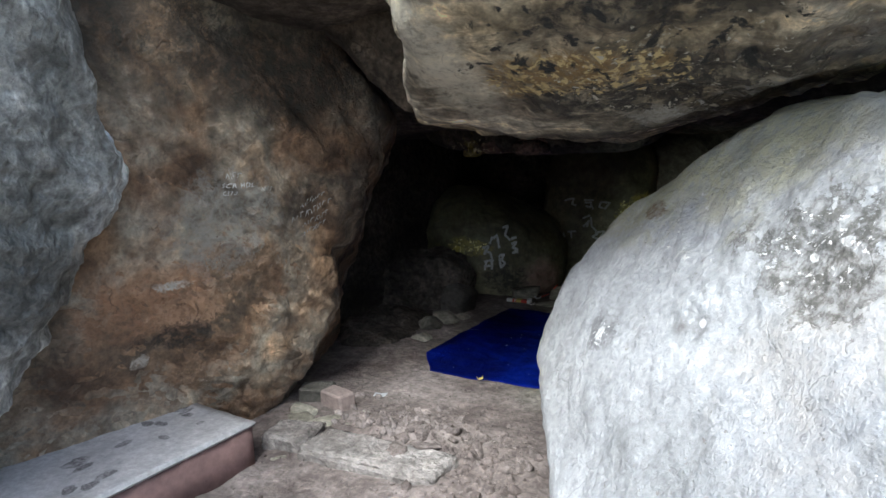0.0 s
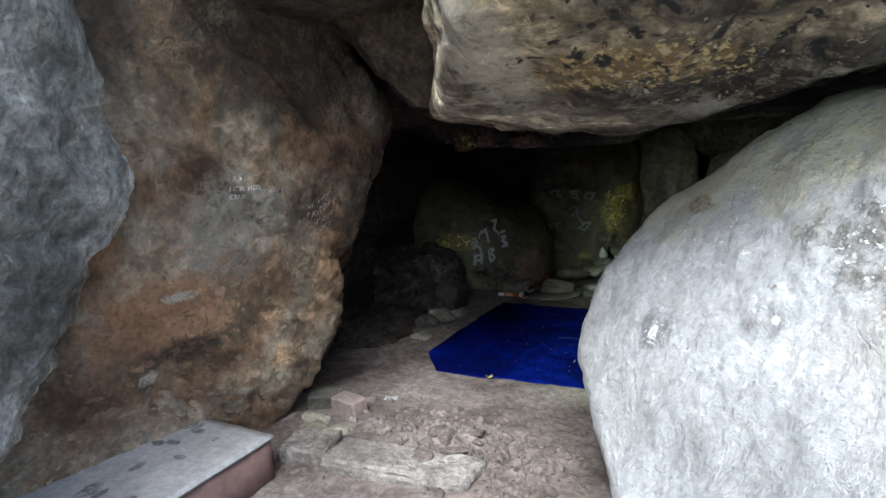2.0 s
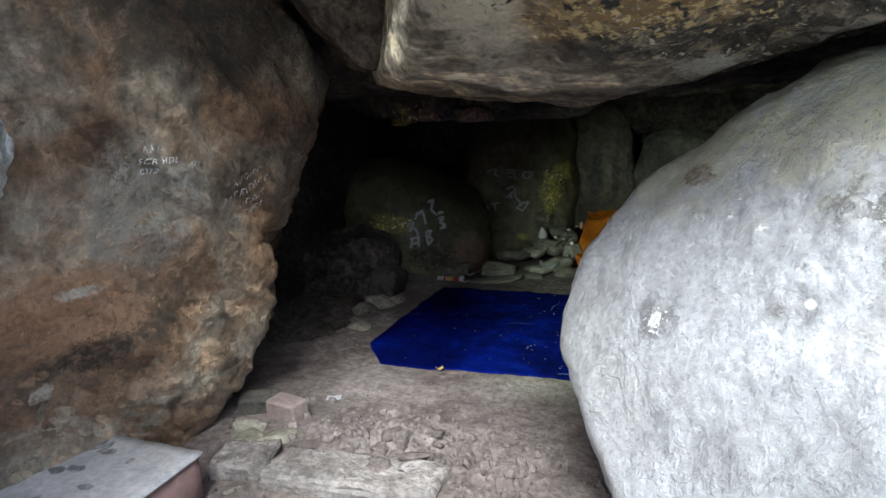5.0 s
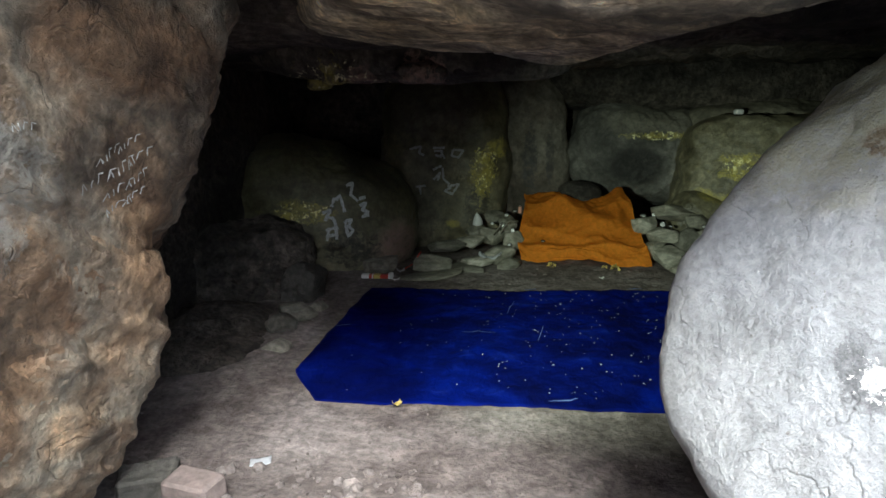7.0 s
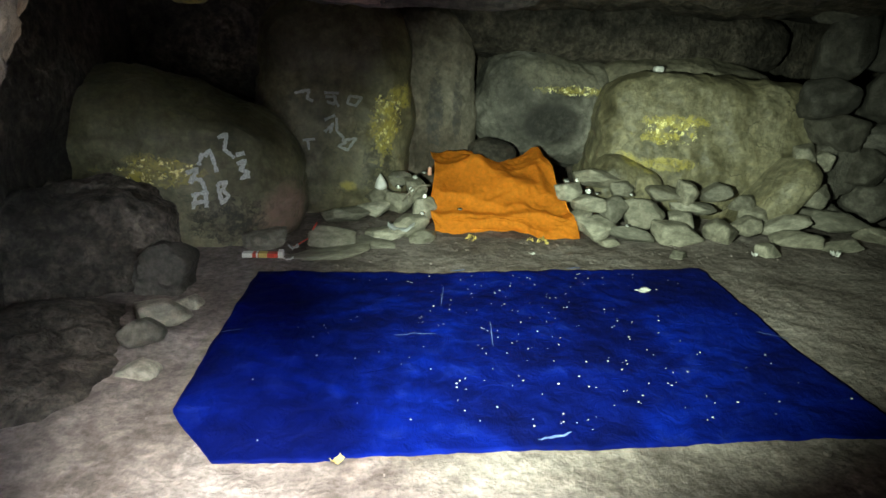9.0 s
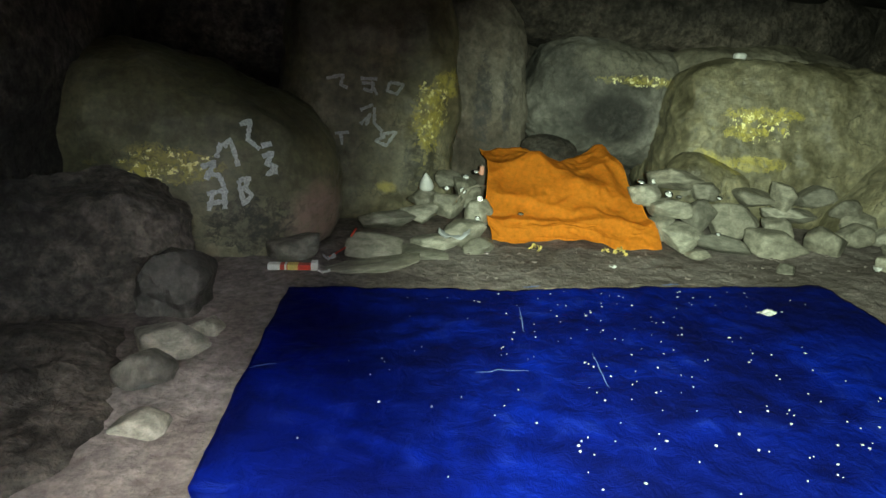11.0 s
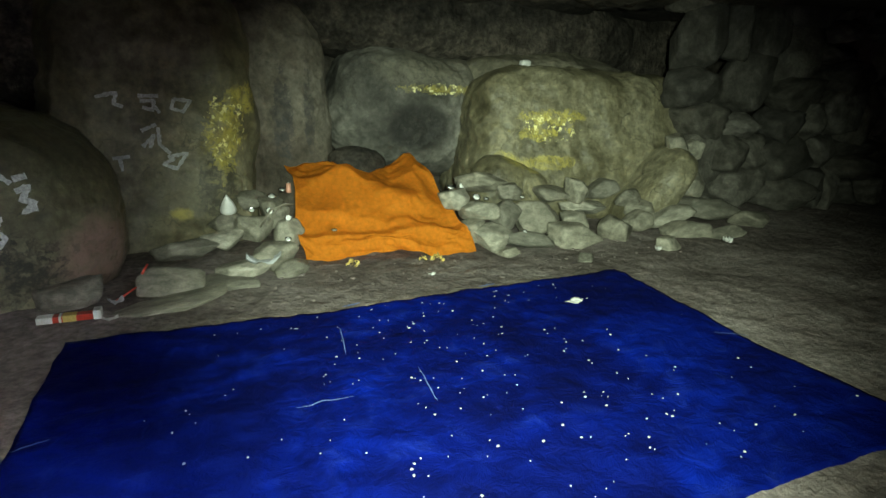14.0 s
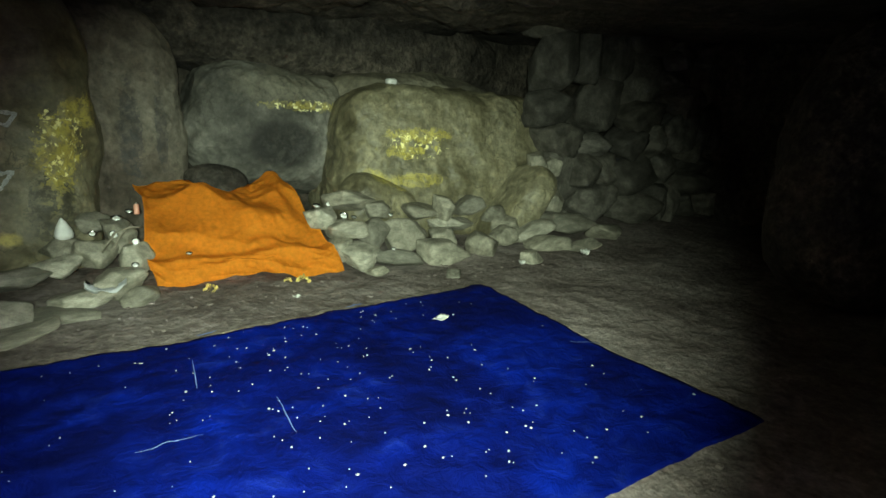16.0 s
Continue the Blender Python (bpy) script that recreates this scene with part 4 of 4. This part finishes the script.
def oil_lamp(x, y, z, s=1.0, rx=0, ry=0):
    ob = tagged(new("tea_light"), "small shiny tin tea-light cup among the offerings", "tea light", "tea lights beside the cloth")
    for nm, me in (("bowl", LAMP_BOWL), ("wax", LAMP_WAX)):
        c = new(nm, me)
        c.parent = ob
    ob.matrix_world = pose(x, y, z, rx, ry, 0) @ Matrix.Scale(s, 4)


for x, y, z, s, rx, ry in (
    (0.12, 7.18, 0.37, 0.9, 20, 0), (0.19, 7.12, 0.34, 0.8, 10, 20), (0.27, 7.05, 0.315, 0.9, 40, 0), (0.22, 7.2, 0.38, 0.7, 60, 10), (0.33, 7.0, 0.31, 0.6, 15, 0), (0.15, 7.05, 0.31, 0.6, 50, 0),
    (-1.16, 7.25, 0.37, 0.8, 30, 0), (-1.2, 7.1, 0.31, 0.7, 60, 0), (-1.08, 7.3, 0.4, 0.7, 20, 0), (-1.3, 7.2, 0.3, 0.6, 40, 0), (-1.1, 7.0, 0.28, 0.6, 70, 0), (-1.13, 6.86, 0.17, 0.6, 30, 0),
    (0.62, 6.98, 0.31, 0.6, 30, 0), (-0.82, 6.93, 0.185, 0.6, 10, 0), (0.5, 6.72, 0.12, 0.5, 30, 0),
):
    oil_lamp(x, y, z, s, rx, ry)

candle = tagged(new("candle"), "short pink candle standing beside the saffron cloth", "candle")
bm = lathe([(0.016, 0), (0.018, 0.01), (0.016, 0.06), (0.012, 0.065)], 12)
bm.transform(pose(-1.03, 7.34, 0.38))
part("stick", bm, PINK_WAX, candle)
bm = lathe([(0.0015, 0), (0.002, 0.012)], 6)
bm.transform(pose(-1.03, 7.34, 0.443))
part("wick", bm, WHITE, candle)


def tube(points, r, seg=6):
    bm = bmesh.new()
    rings = []
    for a, q in enumerate(points):
        q = Vector(q)
        d = (Vector(points[min(a + 1, len(points) - 1)]) - Vector(points[max(a - 1, 0)])).normalized()
        s = d.orthogonal().normalized()
        t2 = d.cross(s)
        rings.append([bm.verts.new(q + (s * math.cos(6.283 * k / seg) + t2 * math.sin(6.283 * k / seg)) * r) for k in range(seg)])
    for a, b in zip(rings[:-1], rings[1:]):
        for k in range(seg):
            bm.faces.new((a[k], a[(k + 1) % seg], b[(k + 1) % seg], b[k]))
    bm.faces.new(rings[0][::-1])
    bm.faces.new(rings[-1])
    return bm


thing("twig", tube([(-1.28, 6.98, 0.24), (-1.2, 7.02, 0.34), (-1.12, 7.05, 0.36), (-1.05, 7.08, 0.35)], 0.008), TWIG, "bent grey twig among the offerings", "twig")
thing("twig", tube([(-1.22, 7.0, 0.25), (-1.17, 7.04, 0.31), (-1.1, 7.1, 0.37)], 0.006), TWIG, "bent grey twig among the offerings", "twig")
thing("incense_stick", tube([(-2.07, 6.42, 0.05), (-1.98, 6.5, 0.085)], 0.006), RED, "broken red stick leaning on the stones", "stick")
thing("incense_stick", tube([(-1.95, 6.58, 0.13), (-1.92, 6.62, 0.17)], 0.007), RED, "broken red stick leaning on the stones", "stick")


def box(w, d, h, bevel=0.002):
    bm = bmesh.new()
    bmesh.ops.create_cube(bm, size=1.0)
    for v in bm.verts:
        v.co = Vector((v.co.x * w, v.co.y * d, (v.co.z + 0.5) * h))
    if bevel:
        bmesh.ops.bevel(bm, geom=bm.edges[:], offset=bevel, segments=2, affect="EDGES")
    return bm


packet = tagged(new("incense_packet"), "red and white incense packet lying on the earth", "packet")
PM = pose(-2.29, 6.36, 0.0, 0, 0, -2)
for nm, w, d, h, dx, dz, mt, lab in (
    ("carton", 0.24, 0.05, 0.03, 0.0, 0.0, RED, ""), ("end_label", 0.07, 0.052, 0.0315, -0.085, 0.0, WHITE, "white end label"), ("stripe", 0.06, 0.0525, 0.032, 0.02, 0.0, FLOWER, "orange printed stripe"),
    ("end_flap", 0.035, 0.06, 0.045, 0.14, 0.0, WHITE, "torn white end flap"), ("stripe", 0.012, 0.053, 0.0322, -0.02, 0.0, WHITE, "white printed bar"),
):
    bm = box(w, d, h, 0.0015)
    bm.transform(PM @ pose(dx, 0, dz))
    part(nm, bm, mt, packet, lab, False)
scrap(-2.09, 6.26, 0.01, 0.07, 0.03, 5, WHITE, "torn white flap of the incense packet")
scrap(-2.07, 6.4, 0.04, 0.07, 0.05, 15, PALE_GREY, "crushed pale carton beside the incense packet", curl=0.02)
for x, y, z, s in ((-0.2, 6.66, 0.0, 0.05), (-0.75, 6.74, 0.0, 0.045), (-0.29, 6.7, 0.0, 0.03)):
    rf = random.Random(int(x * 100))
    bm = bmesh.new()
    for k in range(26):
        d = Vector((rf.gauss(0, 1), rf.gauss(0, 1), abs(rf.gauss(0, 1)))).normalized() * s * rf.uniform(0.6, 1)
        q = Vector((x, y, z)) + d
        a, b = d.orthogonal().normalized() * s * 0.3, d.normalized() * s * 0.2
        bm.faces.new([bm.verts.new(q + o) for o in (a, b, -a, -b * 0.6)])
    thing("marigold", bm, FLOWER, "wilted yellow marigold lying at the altar's foot", "flower", "", "marigolds", False)
gold_rock = [o for o in scene.objects if o.name.startswith("cave_boulder")][4].data
shelf_tree = BVHTree.FromPolygons([v.co[:] for v in gold_rock.vertices], [p.vertices[:] for p in gold_rock.polygons])
lump_z = shelf_tree.ray_cast(Vector((1.14, 7.9, 3.0)), Vector((0, 0, -1)))[0].z
thing("lime_lump", rock((1.14, 7.9, lump_z + 0.025), (0.055, 0.05, 0.035), seed=35, sub=4, big=0.01, mid=0.008, small=0.003), WHITE, "white lump of lime on the rock shelf", "stone")
stick = tagged(new("incense_box"), "slim white and red carton on the upper stones", "packet")
for nm, dx, w, mt in (("carton", 0.0, 0.2, RED), ("end_label", -0.09, 0.07, WHITE)):
    bm = box(w, 0.04 if nm == "carton" else 0.042, 0.03 if nm == "carton" else 0.032, 0.0015)
    bm.transform(pose(2.62, 7.05, 1.83, 0, 0, -10) @ pose(dx, 0, 0))
    part(nm, bm, mt, stick, "", False)

# ---- bench beside the leaning boulder ----
BENCH = tagged(new("bench"), "low cement bench with stained whitewashed top and maroon sides", "bench")
for nm, w, d, h, z0, mt, lab in (("base", 0.96, 2.34, 0.27, -0.05, MAROON, "maroon painted sides"), ("seat_slab", 0.985, 2.37, 0.03, 0.22, PLASTER, "stained lime-washed top")):
    bm = box(w, d, h, 0.012)
    bmesh.ops.subdivide_edges(bm, edges=[e for e in bm.edges if e.calc_length() > 0.3], cuts=40, use_grid_fill=True)
    for v in bm.verts:
        v.co += Vector((1, 1, 0.4)) * 0.007 * noise.noise(v.co * 6.0) + Vector((0.5, 1, 0.3)) * 0.004 * noise.noise(v.co * 22.0)
    bm.transform(pose(-2.8, 1.37, z0, 0, 0, -3))
    part(nm, bm, mt, BENCH, lab)

# ---- broken step, flagstone and bricks at the threshold ----
def slab(x, y, z, w, d, h, turn, mat, label, category, seed, name, rough=1.0):
    bm = box(w, d, h, 0.01)
    bmesh.ops.subdivide_edges(bm, edges=[e for e in bm.edges if e.calc_length() > 0.05], cuts=22, use_grid_fill=True)
    for v in bm.verts:
        q = v.co * 7 + Vector((seed, seed * 2, 0))
        v.co += Vector((noise.noise(q), noise.noise(q + Vector((7, 1, 3))), 0.3 * noise.noise(q + Vector((2, 8, 1))))) * 0.025 * rough
        if v.co.z > h * 0.7:
            v.co.z += rough * (0.012 * noise.ridged_multi_fractal(q * 1.6, 0.9, 2.1, 4, 0.8, 2.0) - 0.012)
        else:
            v.co += Vector((noise.noise(q * 4), noise.noise(q * 4 + Vector((3, 3, 3))), 0)) * 0.006 * rough
    bm.transform(pose(x, y, z, 0, 0, turn))
    return thing(name, bm, mat, label, category)


tread = slab(-1.66, 2.81, -0.05, 0.86, 0.27, 0.13, 2, CEMENT, "", "", 3, "tread")
STEP = tagged(new("step"), "broken rough cement step across the cave mouth", "step")
tread.parent = STEP
riser = slab(-1.67, 2.675, -0.05, 0.84, 0.03, 0.105, 2, CEMENT, "pale smooth render", "", 5, "riser", 0.3)
riser.parent = STEP
slab(-2.24, 2.79, -0.04, 0.3, 0.24, 0.13, 14, CEMENT, "pale broken flagstone beside the bench", "flagstone", 7, "flagstone", 0.8)
slab(-2.32, 3.3, -0.01, 0.22, 0.13, 0.13, -12, BRICK, "dusty red brick lying by the leaning boulder", "brick", 9, "brick", 0.35)
slab(-2.55, 3.36, -0.02, 0.22, 0.16, 0.12, 20, SHADED_STONE, "dark stone behind the brick", "stone", 12, "stone", 0.5)
rc = random.Random(31)
bm = bmesh.new()
for k in range(460):
    x, y = (rc.gauss(-1.15, 0.3), rc.gauss(2.85, 0.2)) if k < 240 else (rc.gauss(-1.7, 0.32), rc.gauss(3.2, 0.18))
    if -1.95 < x < -1.2 and 2.64 < y < 2.98:
        continue
    r = rc.choice((0.006, 0.008, 0.011, 0.016, 0.024, 0.032))
    m = pose(x, y, ground_height(x, y) + r * 0.2, rc.uniform(0, 90), rc.uniform(0, 90), rc.uniform(0, 90)) @ Matrix.Diagonal((r * rc.uniform(0.8, 1.5), r, r * rc.uniform(0.6, 1), 1))
    bmesh.ops.create_icosphere(bm, subdivisions=1, radius=1.0, matrix=m)
for v in bm.verts:
    v.co += Vector((noise.noise(v.co * 50), noise.noise(v.co * 50 + Vector((5, 5, 5))), noise.noise(v.co * 50 + Vector((9, 1, 5))))) * 0.006
tagged(new("earth_clods", mesh_of("earth_clods", bm, EARTH, False)), "crumbled clods of dry earth at the threshold", "clods", "", "stuff")
for x, y, z, a, b, c, tn in ((-2.2, 3.05, 0.0, 0.13, 0.1, 0.06, 10), (-2.36, 3.0, 0.0, 0.1, 0.08, 0.05, 40), (-1.98, 3.05, 0.01, 0.07, 0.06, 0.05, 0), (-2.02, 3.22, 0.01, 0.06, 0.05, 0.045, 0), (-2.1, 3.2, 0.01, 0.05, 0.04, 0.04, 30), (-2.45, 3.1, 0.0, 0.09, 0.07, 0.06, 10), (-1.6, 3.2, 0.04, 0.1, 0.06, 0.04, 20), (-1.42, 3.0, 0.0, 0.05, 0.04, 0.03, 0), (-0.95, 2.82, -0.01, 0.07, 0.05, 0.03, 0), (-2.2, 2.6, -0.02, 0.05, 0.04, 0.03, 20)):
    put_stone(x, y, z, a, b, c, tn, "dusty broken stone at the cave mouth", "threshold stones")
for k in range(26):
    x, y = rc.gauss(-1.62, 0.3), rc.gauss(3.12, 0.12)
    r = rc.uniform(0.025, 0.065)
    put_stone(x, y, ground_height(x, y) + r * 0.05, r * rc.uniform(1.0, 1.6), r, r * rc.uniform(0.45, 0.8), rc.uniform(0, 180), "small dusty lump of hardened earth at the threshold", "threshold stones", i=24 + k % 8, tip=20)


# ---- chalk marks ----
def on_surface(target, origin, across, up):
    """A function from chalk-board coordinates to points laid on the rock's face."""
    tree = BVHTree.FromPolygons([v.co[:] for v in target.data.vertices], [p.vertices[:] for p in target.data.polygons])
    o, a, b = Vector(origin), Vector(across).normalized(), Vector(up).normalized()
    n = a.cross(b).normalized()

    def put(u, v):
        q = o + a * u + b * v
        hit = tree.ray_cast(q + n * 0.6, -n)
        return (hit[0] + n * 0.004) if hit[0] else None
    return put


def chalk(put, strokes, width, name, label, mat, category="graffiti"):
    ob = tagged(new(name), label, category)
    for st in strokes:
        bm = bmesh.new()
        pts = []
        for (u0, v0), (u1, v1) in zip(st[:-1], st[1:]):
            m = max(2, int(math.hypot(u1 - u0, v1 - v0) / 0.008))
            pts += [(u0 + (u1 - u0) * k / m, v0 + (v1 - v0) * k / m) for k in range(m)]
        pts.append(st[-1])
        prev = None
        for k, (u, v) in enumerate(pts):
            a, b = pts[max(0, k - 1)], pts[min(len(pts) - 1, k + 1)]
            d = Vector((b[0] - a[0], b[1] - a[1]))
            d = Vector((-d.y, d.x)).normalized() * width * (0.75 + 0.5 * noise.noise(Vector((u * 60, v * 60, 0))))
            p, q = put(u + d.x, v + d.y), put(u - d.x, v - d.y)
            cur = (bm.verts.new(p), bm.verts.new(q)) if p and q else None
            if prev and cur:
                bm.faces.new((prev[0], prev[1], cur[1], cur[0]))
            prev = cur
        part("stroke", bm, mat, ob, "", False)
    return ob


def lettering(put, text, u, v, size, label):
    owner = tagged(new("graffiti"), label, "graffiti")
    for ch in text:
        if ch == " ":
            u += size * 0.45
            continue
        cu = bpy.data.curves.new("letter", "FONT")
        cu.body, cu.size = ch, size
        ob = new("letter", cu)
        me = ob.to_mesh()
        bm = bmesh.new()
        bm.from_mesh(me)
        ob.to_mesh_clear()
        bpy.data.objects.remove(ob)
        wide = max(w.co.x for w in bm.verts)
        for w in list(bm.verts):
            q = put(u + w.co.x, v + w.co.y + 0.1 * w.co.x)
            if q:
                w.co = q
        part("letter", bm, CHALK, owner, "", False)
        u += wide + size * 0.14
    return owner


board = on_surface(left_rock, (-2.5, 2.74, 1.52), (0.2, 0.98, 0), (0.17, 0, 0.98))
lettering(board, "SCR HDL", -0.075, -0.015, 0.04, "white chalk letters SCR HDL on the leaning boulder")
lettering(board, "C322", -0.065, -0.06, 0.034, "white chalk figures C322 on the leaning boulder")
SCRIBBLE = [[(0, 0), (0.01, 0.03), (0.025, 0.0)], [(0.035, 0.03), (0.04, 0.0)], [(0.055, 0.005), (0.06, 0.035), (0.08, 0.03)], [(0.095, 0.0), (0.1, 0.03), (0.12, 0.025)]]
chalk(board, [[(u * 0.8 - 0.06, v + 0.04) for u, v in st] for st in SCRIBBLE], 0.0025, "graffiti", "faint unreadable chalk scribble on the leaning boulder", CHALK_OLD)
chalk(board, [[(u * 0.6 + 0.16, v * 0.7 - 0.04) for u, v in st] for st in SCRIBBLE], 0.002, "graffiti", "faint unreadable chalk scribble on the leaning boulder", CHALK_OLD)
board = on_surface(left_rock, (-2.38, 3.25, 1.25), (0.1, 0.99, 0.12), (0.17, -0.1, 0.98))
for k, (du, dv, s) in enumerate(((-0.14, 0.02, 1.0), (-0.04, 0.04, 1.0), (0.05, 0.06, 0.9), (-0.08, 0.1, 0.8), (0.02, 0.12, 0.7), (-0.05, -0.03, 0.9), (0.04, -0.01, 0.8), (-0.04, -0.09, 0.8), (0.03, -0.07, 0.7))):
    chalk(board, [[(u * s * 1.1 + du, v * s + dv + u * 0.3) for u, v in st] for st in SCRIBBLE], 0.003, "graffiti", "faint unreadable chalk scribble on the leaning boulder", CHALK_OLD)
back_rocks = [o for o in scene.objects if o.name.startswith("cave_boulder")]
board = on_surface(back_rocks[1], (-1.85, 7.5, 0.75), (1, 0, 0), (0, 0.1, 1))
SIGNS = [[(-0.3, 0.26), (-0.18, 0.29), (-0.2, 0.22), (-0.15, 0.2)], [(-0.06, 0.27), (0.06, 0.27)], [(-0.05, 0.24), (0.03, 0.24), (0.02, 0.18), (-0.04, 0.2)], [(0.03, 0.21), (0.06, 0.16)],
         [(0.15, 0.25), (0.25, 0.24), (0.2, 0.17), (0.13, 0.19), (0.15, 0.25)], [(-0.06, 0.05), (0.03, 0.09)], [(-0.06, -0.05), (0.01, 0.02), (-0.02, -0.06)], [(0.04, 0.07), (0.04, -0.04), (0.1, -0.1)],
         [(0.08, -0.12), (0.2, -0.1), (0.13, -0.2), (0.05, -0.17), (0.12, -0.13)], [(-0.3, -0.13), (-0.28, -0.19)], [(-0.24, -0.12), (-0.14, -0.11)], [(-0.2, -0.12), (-0.19, -0.2)]]
chalk(board, SIGNS, 0.015, "graffiti", "unreadable pale painted signs on the olive boulder", CHALK_OLD)
board = on_surface(back_rocks[0], (-2.55, 6.55, 0.5), (0.9, 0.43, 0), (0, 0.1, 1))
SIGNS = [[(0.0, 0.28), (0.06, 0.3), (0.03, 0.2), (0.09, 0.14)], [(-0.1, 0.16), (-0.06, 0.2), (-0.03, 0.05)], [(-0.14, 0.1), (-0.11, 0.18)], [(-0.22, 0.05), (-0.15, 0.08), (-0.2, -0.02)], [(-0.2, 0.02), (-0.13, 0.0), (-0.1, -0.1)],
         [(0.1, 0.16), (0.16, 0.17)], [(0.1, 0.1), (0.16, 0.12), (0.12, 0.06), (0.17, 0.04), (0.12, 0.0), (0.18, 0.01)], [(-0.2, -0.1), (-0.1, -0.08)], [(-0.2, -0.16), (-0.1, -0.14)], [(-0.17, -0.08), (-0.19, -0.2)], [(-0.11, -0.08), (-0.11, -0.19)],
         [(-0.03, -0.03), (0.02, -0.02), (0.0, -0.08), (0.04, -0.12), (-0.01, -0.17), (-0.03, -0.03)]]
chalk(board, SIGNS, 0.018, "graffiti", "unreadable pale painted signs on the mossy boulder", CHALK_OLD)
